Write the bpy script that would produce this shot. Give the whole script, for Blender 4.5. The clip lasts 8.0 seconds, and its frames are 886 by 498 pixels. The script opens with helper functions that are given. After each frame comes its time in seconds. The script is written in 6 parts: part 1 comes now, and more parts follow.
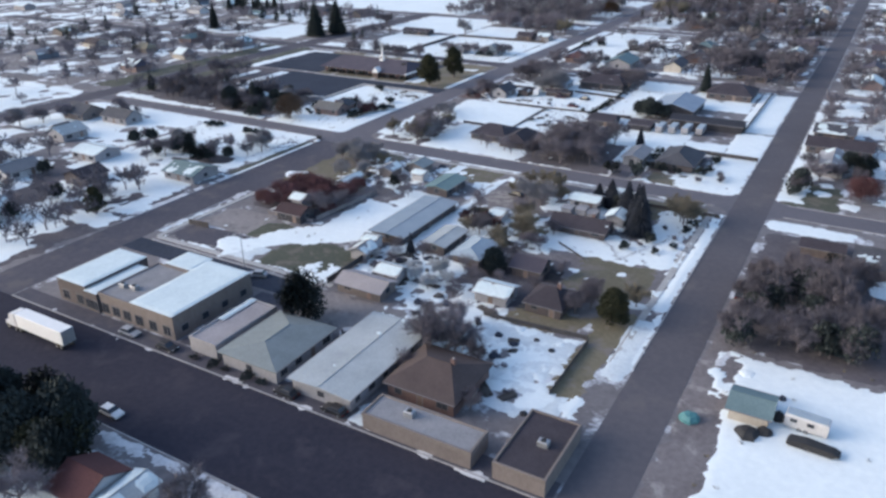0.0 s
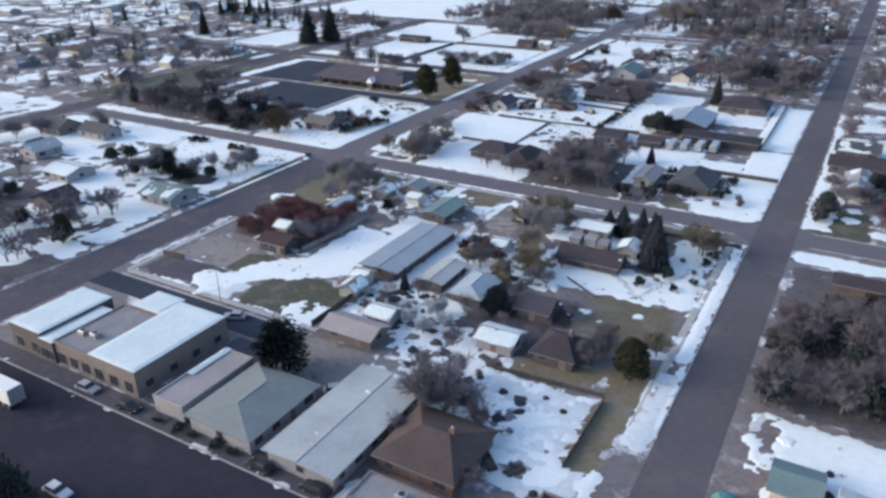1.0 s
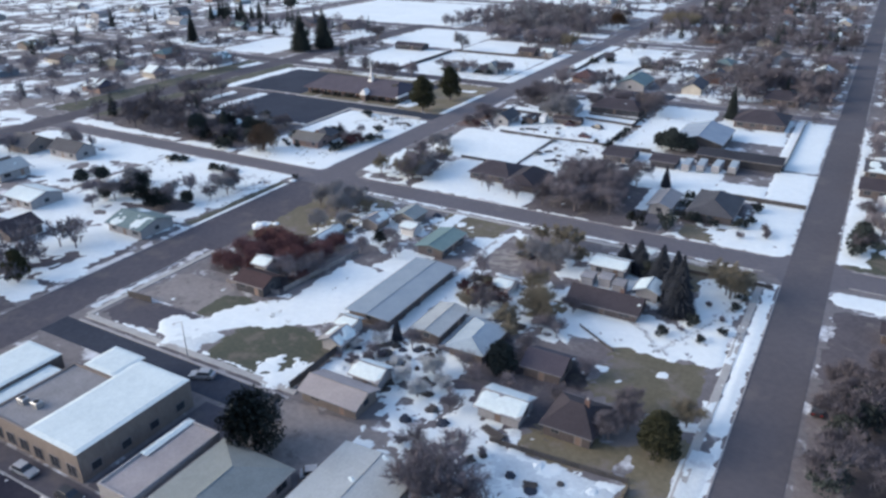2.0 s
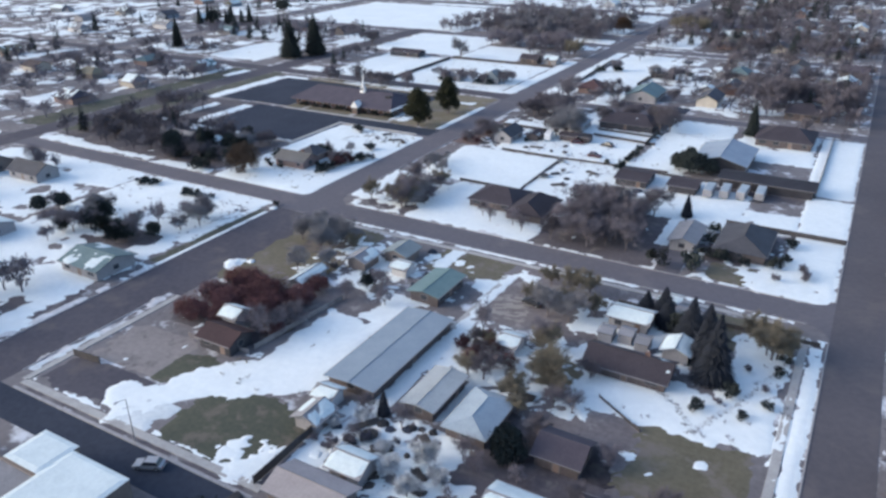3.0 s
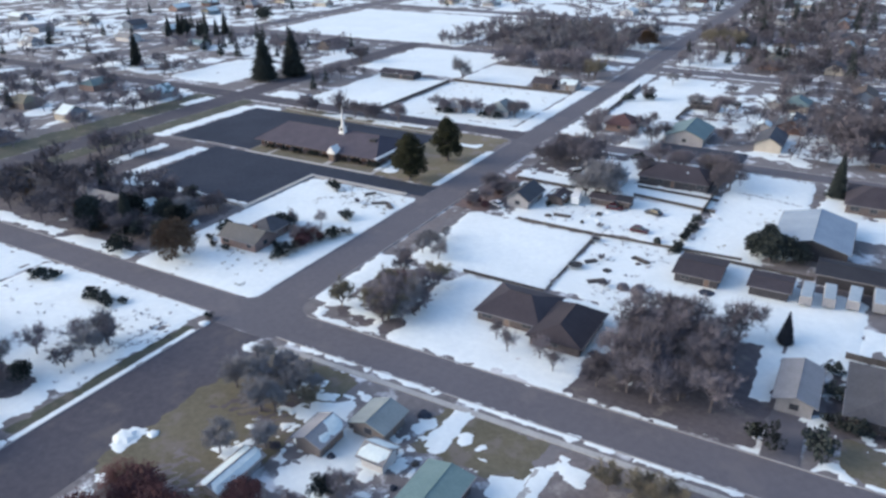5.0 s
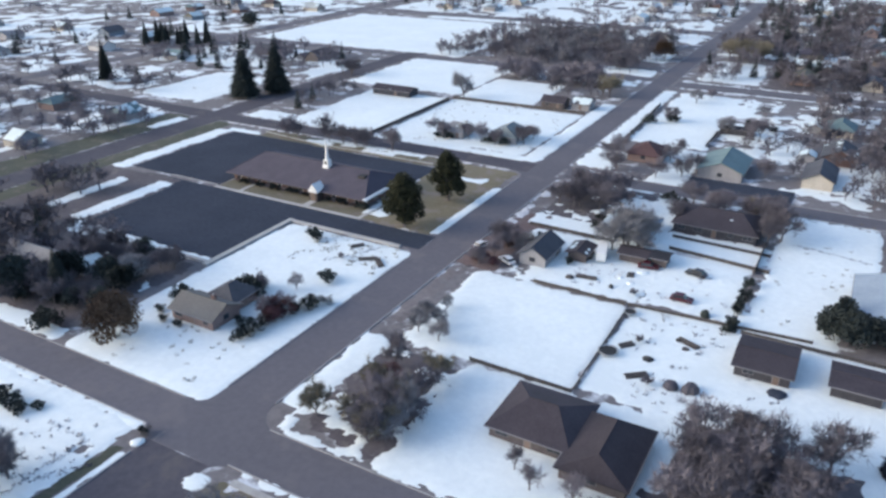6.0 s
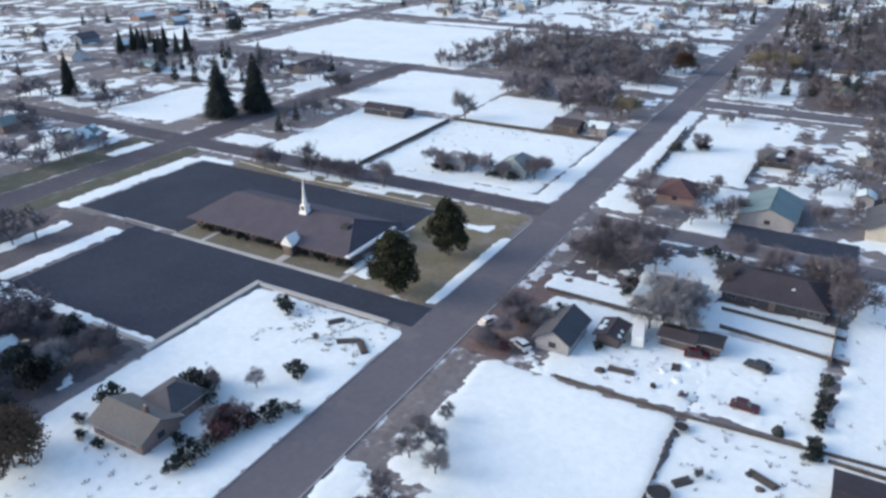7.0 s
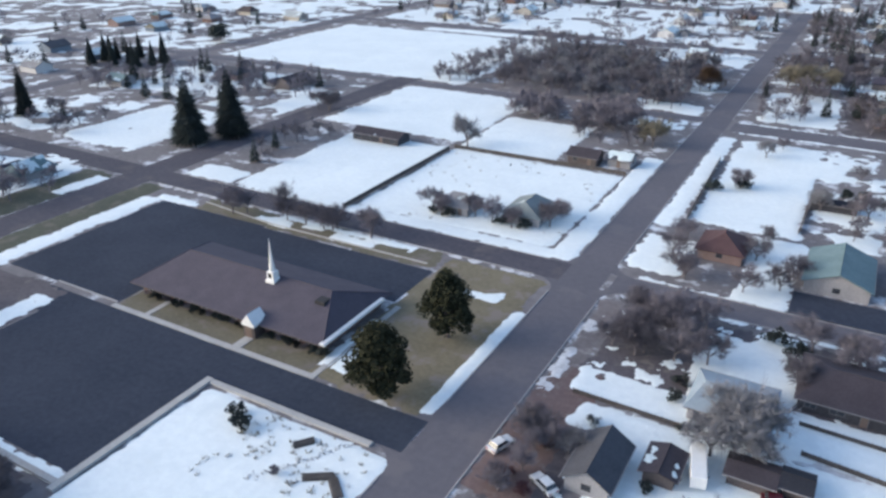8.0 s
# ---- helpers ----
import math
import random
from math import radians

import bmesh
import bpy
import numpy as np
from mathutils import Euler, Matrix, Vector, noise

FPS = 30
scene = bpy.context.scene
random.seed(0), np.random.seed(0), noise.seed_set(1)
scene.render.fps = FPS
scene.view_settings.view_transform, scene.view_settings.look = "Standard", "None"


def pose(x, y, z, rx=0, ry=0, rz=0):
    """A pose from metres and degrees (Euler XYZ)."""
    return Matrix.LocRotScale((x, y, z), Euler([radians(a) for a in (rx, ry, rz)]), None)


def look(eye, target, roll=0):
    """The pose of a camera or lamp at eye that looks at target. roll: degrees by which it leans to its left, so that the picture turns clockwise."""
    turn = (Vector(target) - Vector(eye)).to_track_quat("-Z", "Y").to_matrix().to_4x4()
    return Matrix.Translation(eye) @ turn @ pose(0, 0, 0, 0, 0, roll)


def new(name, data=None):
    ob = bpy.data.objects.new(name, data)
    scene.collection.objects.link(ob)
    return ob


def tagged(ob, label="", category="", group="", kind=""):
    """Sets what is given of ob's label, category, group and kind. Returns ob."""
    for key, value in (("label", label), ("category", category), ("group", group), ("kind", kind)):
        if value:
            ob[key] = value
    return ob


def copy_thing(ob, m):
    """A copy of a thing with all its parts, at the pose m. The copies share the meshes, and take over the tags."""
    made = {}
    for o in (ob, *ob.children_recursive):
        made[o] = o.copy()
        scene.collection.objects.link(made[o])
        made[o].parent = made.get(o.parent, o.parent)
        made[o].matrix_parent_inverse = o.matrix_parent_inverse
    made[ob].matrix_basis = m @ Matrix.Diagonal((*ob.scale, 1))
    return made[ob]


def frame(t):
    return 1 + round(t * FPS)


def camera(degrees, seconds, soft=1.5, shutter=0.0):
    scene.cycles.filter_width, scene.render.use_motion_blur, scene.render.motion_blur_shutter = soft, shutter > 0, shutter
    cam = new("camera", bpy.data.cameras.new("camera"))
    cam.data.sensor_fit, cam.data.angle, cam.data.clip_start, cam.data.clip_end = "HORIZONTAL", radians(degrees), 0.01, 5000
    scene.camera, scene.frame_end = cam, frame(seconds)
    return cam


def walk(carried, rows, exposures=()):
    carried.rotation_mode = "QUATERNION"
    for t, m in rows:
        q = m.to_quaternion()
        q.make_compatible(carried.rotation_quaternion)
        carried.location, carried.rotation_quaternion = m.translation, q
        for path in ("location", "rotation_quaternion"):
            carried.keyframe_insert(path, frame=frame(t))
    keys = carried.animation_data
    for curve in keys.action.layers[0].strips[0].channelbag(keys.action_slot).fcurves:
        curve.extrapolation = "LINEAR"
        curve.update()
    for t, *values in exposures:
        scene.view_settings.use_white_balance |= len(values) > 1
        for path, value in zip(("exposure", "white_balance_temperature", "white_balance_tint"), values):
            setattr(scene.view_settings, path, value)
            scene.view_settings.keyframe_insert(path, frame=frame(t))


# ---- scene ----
cam = camera(61.6, 8.0, 2.7)
PATH = [
    (0, (154.861, -193.865, 74.446), (153.942, -192.306, 73.596), -0.8),
    (0.5, (150.637, -186.685, 74.366), (149.72, -185.122, 73.519), -0.8),
    (1, (146.247, -178.973, 74.357), (145.332, -177.408, 73.513), -0.7),
    (1.5, (141.543, -170.607, 74.34), (140.629, -169.04, 73.499), -0.7),
    (3, (125.403, -141.227, 73.853), (124.494, -139.656, 73.012), -0.6),
    (3.5, (118.915, -129.237, 73.736), (118.006, -127.667, 72.894), -0.5),
    (4, (111.699, -116.006, 73.662), (110.789, -114.438, 72.818), -0.6),
    (4.5, (103.687, -101.863, 73.642), (102.778, -100.295, 72.797), -0.6),
    (6, (76.933, -56.946, 73.532), (76.032, -55.374, 72.683), -0.5),
    (6.5, (68.126, -41.555, 73.49), (67.228, -39.983, 72.64), -0.3),
    (7, (59.405, -26.081, 73.45), (58.508, -24.509, 72.597), -0.3),
    (7.5, (50.661, -10.455, 73.459), (49.766, -8.884, 72.604), -0.2),
    (8, (41.816, 5.168, 73.468), (40.922, 6.737, 72.61), -0.2),
]
walk(cam, [(t, look(eye, target, roll)) for t, eye, target, roll in PATH], [(0, 1.54, 6220, 11), (4.5, 1.57, 6220, 10), (6.5, 1.59, 6220, 9), (8, 1.54, 6220, 9)])

# ---- world and light: an even overcast winter evening ----
world = bpy.data.worlds.new("winter_sky")
scene.world = world
world.use_nodes = True
wn = world.node_tree.nodes
sky = wn.new("ShaderNodeTexSky")
sky.sky_type = "NISHITA"
sky.sun_disc = False
sky.sun_elevation = radians(20)
sky.sun_rotation = radians(240)
sky.air_density, sky.dust_density, sky.ozone_density = 1.0, 3.0, 2.0
wn["Background"].inputs[1].default_value = 0.11
world.node_tree.links.new(sky.outputs[0], wn["Background"].inputs[0])
sun_data = bpy.data.lights.new("sun", "SUN")
sun_data.energy, sun_data.angle, sun_data.color = 0.36, radians(40), (1.0, 0.93, 0.88)
sun = new("sun", sun_data)
sun.matrix_world = look((-87, -49, 136), (0, 0, 100))

# ---- value noise on arrays ----
LATTICE = np.random.RandomState(7).rand(256, 256)


def vnoise(x, y):
    xi, yi = np.floor(x).astype(int), np.floor(y).astype(int)
    fx, fy = x - xi, y - yi
    fx, fy = fx * fx * (3 - 2 * fx), fy * fy * (3 - 2 * fy)
    a, b = LATTICE[xi % 256, yi % 256], LATTICE[(xi + 1) % 256, yi % 256]
    c, d = LATTICE[xi % 256, (yi + 1) % 256], LATTICE[(xi + 1) % 256, (yi + 1) % 256]
    return (a * (1 - fx) + b * fx) * (1 - fy) + (c * (1 - fx) + d * fx) * fy


def fbm(x, y, octaves=4):
    total, gain, norm = 0.0, 1.0, 0.0
    for k in range(octaves):
        total = total + gain * vnoise(x * 2 ** k + 17 * k, y * 2 ** k + 31 * k)
        norm += gain
        gain *= 0.55
    return total / norm


# ---- materials ----
def surface(name, c1, c2, large=0.2, fine=2.0, rough=0.85, bump=0.3, metal=0.0, third=None, third_amount=0.5, vary=0.0, streak=None, gloss=0.5):
    """Two colours mixed by large and fine noise, a third in blotches, a fine relief, and a change of brightness from piece to piece."""
    m = bpy.data.materials.new(name)
    m.use_nodes = True
    nt = m.node_tree
    n, link = nt.nodes, nt.links.new
    bsdf = n["Principled BSDF"]
    co = n.new("ShaderNodeTexCoord")
    info = n.new("ShaderNodeObjectInfo")
    shift = n.new("ShaderNodeVectorMath")
    shift.operation = "MULTIPLY_ADD"
    shift.inputs[1].default_value = (37.0, 53.0, 11.0) if vary else (0, 0, 0)
    link(info.outputs["Random"], shift.inputs[0])
    link(co.outputs["Object"], shift.inputs[2])
    src = shift.outputs[0]
    if streak:
        st = n.new("ShaderNodeVectorMath")
        st.operation = "MULTIPLY"
        st.inputs[1].default_value = streak
        link(src, st.inputs[0])
        src = st.outputs[0]

    def tex(scale, detail):
        t = n.new("ShaderNodeTexNoise")
        t.inputs["Scale"].default_value, t.inputs["Detail"].default_value = scale, detail
        t.inputs["Roughness"].default_value = 0.65
        link(src, t.inputs["Vector"])
        return t.outputs["Fac"]

    def ramp(fac, lo, hi):
        r = n.new("ShaderNodeMapRange")
        r.inputs["From Min"].default_value, r.inputs["From Max"].default_value = lo, hi
        link(fac, r.inputs["Value"])
        return r.outputs["Result"]

    def mix(fac, a, b, kind="MIX"):
        x = n.new("ShaderNodeMix")
        x.data_type, x.blend_type = "RGBA", kind
        if isinstance(fac, float):
            x.inputs["Factor"].default_value = fac
        else:
            link(fac, x.inputs["Factor"])
        for sock, v in ((x.inputs[6], a), (x.inputs[7], b)):
            if isinstance(v, tuple):
                sock.default_value = (*v, 1)
            else:
                link(v, sock)
        return x.outputs[2]

    big, small = tex(large, 5), tex(fine, 4)
    half = n.new("ShaderNodeMath")
    half.operation = "ADD"
    link(big, half.inputs[0])
    link(small, half.inputs[1])
    col = mix(ramp(half.outputs[0], 0.75, 1.25), c1, c2)
    if third:
        col = mix(ramp(tex(large * 2.3, 6), 0.62 - 0.25 * third_amount, 0.70 - 0.2 * third_amount), col, third)
    if vary:
        v = n.new("ShaderNodeMapRange")
        v.inputs["To Min"].default_value, v.inputs["To Max"].default_value = 1 - vary, 1 + vary
        link(info.outputs["Random"], v.inputs["Value"])
        tint = n.new("ShaderNodeVectorMath")
        tint.operation = "SCALE"
        link(col, tint.inputs[0])
        link(v.outputs["Result"], tint.inputs["Scale"])
        col = tint.outputs[0]
    link(col, bsdf.inputs["Base Color"])
    bsdf.inputs["Roughness"].default_value, bsdf.inputs["Metallic"].default_value = rough, metal
    bsdf.inputs["Specular IOR Level"].default_value = gloss
    if bump:
        b = n.new("ShaderNodeBump")
        b.inputs["Strength"].default_value, b.inputs["Distance"].default_value = bump, 0.05
        link(tex(fine * 3, 6), b.inputs["Height"])
        link(b.outputs[0], bsdf.inputs["Normal"])
    return m


M = {}
M["earth"] = surface("earth_and_thin_snow", (0.124, 0.114, 0.12), (0.198, 0.183, 0.187), 0.05, 0.6, 0.95, 0.5, third=(0.62, 0.64, 0.67), third_amount=0.32)
M["snow"] = surface("snow", (0.7, 0.75, 0.755), (0.81, 0.855, 0.845), 0.05, 0.7, 0.6, 0.4, third=(0.72, 0.77, 0.77), third_amount=0.3)
M["old_snow"] = surface("old_melting_snow", (0.54, 0.585, 0.6), (0.7, 0.745, 0.75), 0.12, 1.4, 0.65, 0.5, third=(0.5, 0.53, 0.55), third_amount=0.25)
M["roof_snow"] = surface("thin_roof_snow", (0.49, 0.57, 0.59), (0.62, 0.7, 0.71), 0.15, 1.6, 0.65, 0.4)
M["snowy_twig"] = surface("snow_dusted_twigs", (0.3, 0.31, 0.33), (0.6, 0.63, 0.65), 0.8, 3.0, 0.85, 0.0, vary=0.15)
M["dirty_snow"] = surface("dirty_snow", (0.42, 0.42, 0.43), (0.68, 0.68, 0.69), 0.3, 1.6, 0.7, 0.5)
M["asphalt"] = surface("asphalt", (0.112, 0.107, 0.122), (0.141, 0.132, 0.148), 0.04, 0.8, 0.9, 0.12, third=(0.15, 0.138, 0.148), third_amount=0.3, gloss=0.25)
M["street_asphalt"] = surface("street_asphalt", (0.086, 0.081, 0.092), (0.112, 0.104, 0.115), 0.04, 0.8, 0.9, 0.12, third=(0.125, 0.113, 0.118), third_amount=0.3, gloss=0.2)
M["highway"] = surface("highway_asphalt", (0.03, 0.03, 0.043), (0.045, 0.043, 0.057), 0.05, 0.9, 0.95, 0.12, third=(0.054, 0.05, 0.062), third_amount=0.3, gloss=0.08)
M["dark_asphalt"] = surface("dark_asphalt", (0.034, 0.042, 0.06), (0.053, 0.061, 0.082), 0.06, 1.0, 0.95, 0.12, gloss=0.08)
M["mid_asphalt"] = surface("patched_asphalt", (0.07, 0.067, 0.083), (0.1, 0.094, 0.108), 0.05, 0.8, 0.92, 0.15, third=(0.115, 0.105, 0.11), third_amount=0.35, gloss=0.15)
M["concrete"] = surface("concrete", (0.32, 0.31, 0.30), (0.44, 0.43, 0.41), 0.3, 2.5, 0.85, 0.2)
M["kerbstone"] = surface("kerbstone", (0.25, 0.245, 0.25), (0.37, 0.36, 0.36), 0.8, 4.0, 0.85, 0.2)
M["grass"] = surface("dormant_grass", (0.13, 0.112, 0.07), (0.2, 0.17, 0.115), 0.09, 1.2, 0.95, 0.5, third=(0.2, 0.17, 0.145), third_amount=0.4)
M["green_grass"] = surface("winter_grass", (0.048, 0.055, 0.042), (0.085, 0.088, 0.06), 0.09, 1.2, 0.95, 0.5, third=(0.12, 0.105, 0.085), third_amount=0.35)
M["olive_grass"] = surface("olive_grass", (0.1, 0.09, 0.06), (0.155, 0.136, 0.095), 0.09, 1.2, 0.95, 0.5, third=(0.16, 0.138, 0.12), third_amount=0.4)
M["dirt"] = surface("bare_soil", (0.122, 0.106, 0.109), (0.2, 0.177, 0.177), 0.1, 1.0, 0.95, 0.5, third=(0.27, 0.25, 0.24), third_amount=0.32)
M["mulch"] = surface("dark_leaf_litter", (0.068, 0.06, 0.069), (0.118, 0.104, 0.114), 0.1, 1.0, 0.95, 0.5, third=(0.16, 0.14, 0.135), third_amount=0.25)
M["redsoil"] = surface("red_brown_soil", (0.115, 0.079, 0.075), (0.17, 0.12, 0.114), 0.1, 1.0, 0.95, 0.5, third=(0.19, 0.165, 0.16), third_amount=0.25)
M["tan_soil"] = surface("tan_soil", (0.19, 0.17, 0.166), (0.27, 0.243, 0.234), 0.1, 1.0, 0.95, 0.5, third=(0.13, 0.115, 0.115), third_amount=0.25)
M["gravel"] = surface("gravel", (0.22, 0.2, 0.18), (0.32, 0.3, 0.28), 0.2, 3.0, 0.95, 0.5)
ROOFS = {}
for key, a, b in (("grey", (0.18, 0.18, 0.19), (0.26, 0.255, 0.265)), ("pale", (0.27, 0.295, 0.305), (0.36, 0.387, 0.397)), ("slate", (0.05, 0.052, 0.064), (0.08, 0.083, 0.096)),
                  ("brown", (0.085, 0.068, 0.062), (0.13, 0.105, 0.095)), ("taupe", (0.105, 0.102, 0.098), (0.152, 0.146, 0.14)), ("chestnut", (0.062, 0.047, 0.046), (0.098, 0.074, 0.07)), ("oxblood", (0.07, 0.04, 0.041), (0.105, 0.06, 0.06)), ("umber", (0.045, 0.036, 0.038), (0.075, 0.06, 0.062)), ("blue", (0.20, 0.25, 0.31), (0.27, 0.32, 0.38)), ("hallblue", (0.19, 0.237, 0.285), (0.24, 0.29, 0.336)), ("dustypink", (0.24, 0.22, 0.225), (0.32, 0.295, 0.3)), ("maroon", (0.036, 0.022, 0.026), (0.06, 0.036, 0.04)),
                  ("green", (0.12, 0.19, 0.197), (0.17, 0.25, 0.252)), ("teal", (0.1, 0.15, 0.162), (0.145, 0.205, 0.215)), ("rust", (0.085, 0.035, 0.035), (0.13, 0.055, 0.052)), ("black", (0.018, 0.02, 0.028), (0.032, 0.034, 0.044)),
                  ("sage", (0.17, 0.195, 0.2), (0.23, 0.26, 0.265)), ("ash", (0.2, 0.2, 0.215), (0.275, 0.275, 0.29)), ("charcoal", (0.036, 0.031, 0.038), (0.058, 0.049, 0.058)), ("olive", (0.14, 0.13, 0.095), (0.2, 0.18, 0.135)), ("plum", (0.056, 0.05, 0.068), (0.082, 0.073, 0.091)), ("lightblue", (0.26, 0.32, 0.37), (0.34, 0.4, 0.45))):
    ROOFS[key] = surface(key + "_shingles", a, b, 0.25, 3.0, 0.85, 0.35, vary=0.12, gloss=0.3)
WALLS = {}
# The last entry is a plain near-black wall colour.
for key, a, b in (("white", (0.5, 0.49, 0.49), (0.6, 0.59, 0.58)), ("cream", (0.38, 0.34, 0.29), (0.46, 0.42, 0.36)), ("brick", (0.11, 0.07, 0.062), (0.16, 0.1, 0.09)),
                  ("tan", (0.15, 0.125, 0.115), (0.2, 0.17, 0.155)), ("dark", (0.075, 0.062, 0.062), (0.115, 0.095, 0.092)), ("greywall", (0.24, 0.235, 0.245), (0.32, 0.31, 0.32)), ("bluewall", (0.14, 0.17, 0.21), (0.19, 0.22, 0.26)),
                  ("pinkbrick", (0.19, 0.135, 0.125), (0.25, 0.18, 0.165)), ("nearblack", (0.03, 0.03, 0.037), (0.052, 0.05, 0.058))):
    WALLS[key] = surface(key + "_wall", a, b, 0.5, 4.0, 0.85, 0.2, vary=0.06, streak=(1, 1, 0.4))
M["trim"] = surface("white_trim", (0.68, 0.68, 0.67), (0.76, 0.76, 0.75), 0.8, 5.0, 0.6, 0.05)
M["frame"] = surface("grey_painted_frame", (0.15, 0.145, 0.15), (0.22, 0.21, 0.215), 0.8, 5.0, 0.7, 0.05, vary=0.3)
M["glass"] = surface("window_glass", (0.03, 0.035, 0.045), (0.05, 0.055, 0.065), 0.3, 1.0, 0.08, 0.0)
M["door"] = surface("painted_door", (0.16, 0.11, 0.09), (0.22, 0.16, 0.13), 0.8, 5.0, 0.6, 0.1, vary=0.3)
M["bark"] = surface("bark", (0.12, 0.105, 0.105), (0.18, 0.155, 0.155), 1.0, 8.0, 0.95, 0.6, vary=0.2)
M["twig"] = surface("bare_twigs", (0.124, 0.114, 0.131), (0.202, 0.186, 0.209), 0.4, 2.0, 0.95, 0.0, vary=0.25, gloss=0.12)
M["pale_twig"] = surface("pale_twigs", (0.16, 0.163, 0.182), (0.25, 0.248, 0.268), 0.4, 2.0, 0.95, 0.0, vary=0.15)
M["dark_twig"] = surface("dark_bare_twigs", (0.09, 0.083, 0.097), (0.15, 0.137, 0.154), 0.4, 2.0, 0.95, 0.0, vary=0.2, gloss=0.12)
M["olive_twig"] = surface("willow_twigs", (0.148, 0.132, 0.1), (0.21, 0.187, 0.142), 0.4, 2.0, 0.95, 0.0, vary=0.2)
M["teal_needles"] = surface("blue_green_needles", (0.023, 0.027, 0.036), (0.043, 0.049, 0.063), 0.5, 3.0, 0.9, 0.0, vary=0.2, gloss=0.12)
M["cedar_leaf"] = surface("cedar_sprays", (0.022, 0.025, 0.015), (0.045, 0.045, 0.026), 0.5, 3.0, 0.9, 0.0, vary=0.15, gloss=0.12)
M["needles"] = surface("dark_needles", (0.024, 0.031, 0.032), (0.046, 0.055, 0.052), 0.5, 3.0, 0.9, 0.0, vary=0.25, gloss=0.12)
M["rust_leaf"] = surface("withered_leaves", (0.076, 0.039, 0.043), (0.12, 0.06, 0.064), 0.4, 2.0, 0.9, 0.0, vary=0.15, gloss=0.12)
M["orange_leaf"] = surface("ochre_leaves", (0.092, 0.063, 0.046), (0.14, 0.095, 0.067), 0.4, 2.0, 0.9, 0.0, vary=0.15, gloss=0.12)
M["teal_tarp"] = surface("teal_tarpaulin", (0.05, 0.16, 0.17), (0.08, 0.22, 0.23), 0.6, 4.0, 0.6, 0.2)
M["wood"] = surface("weathered_wood", (0.055, 0.049, 0.048), (0.095, 0.085, 0.08), 0.6, 5.0, 0.9, 0.3, vary=0.15, streak=(1, 1, 0.2))
M["greyboard"] = surface("pale_weathered_boards", (0.19, 0.17, 0.17), (0.29, 0.265, 0.26), 0.6, 5.0, 0.9, 0.3, vary=0.15, streak=(1, 1, 0.2))
M["steel"] = surface("galvanised_steel", (0.34, 0.35, 0.36), (0.45, 0.46, 0.47), 0.6, 4.0, 0.45, 0.05, metal=0.7)
M["black"] = surface("black_rubber", (0.015, 0.015, 0.017), (0.03, 0.03, 0.032), 1.0, 6.0, 0.8, 0.1)
PAINT = {}
for key, a in (("white", (0.7, 0.7, 0.7)), ("silver", (0.36, 0.37, 0.39)), ("black", (0.025, 0.026, 0.03)), ("red", (0.07, 0.012, 0.02)), ("blue", (0.04, 0.06, 0.12)), ("tan", (0.3, 0.26, 0.21))):
    PAINT[key] = surface(key + "_car_paint", a, tuple(0.85 * v for v in a), 0.8, 5.0, 0.35, 0.0)
M["lamp_red"] = surface("red_lens", (0.25, 0.01, 0.01), (0.3, 0.015, 0.015), 1, 4, 0.3, 0)
M["lamp_clear"] = surface("clear_lens", (0.6, 0.6, 0.58), (0.7, 0.7, 0.68), 1, 4, 0.2, 0)


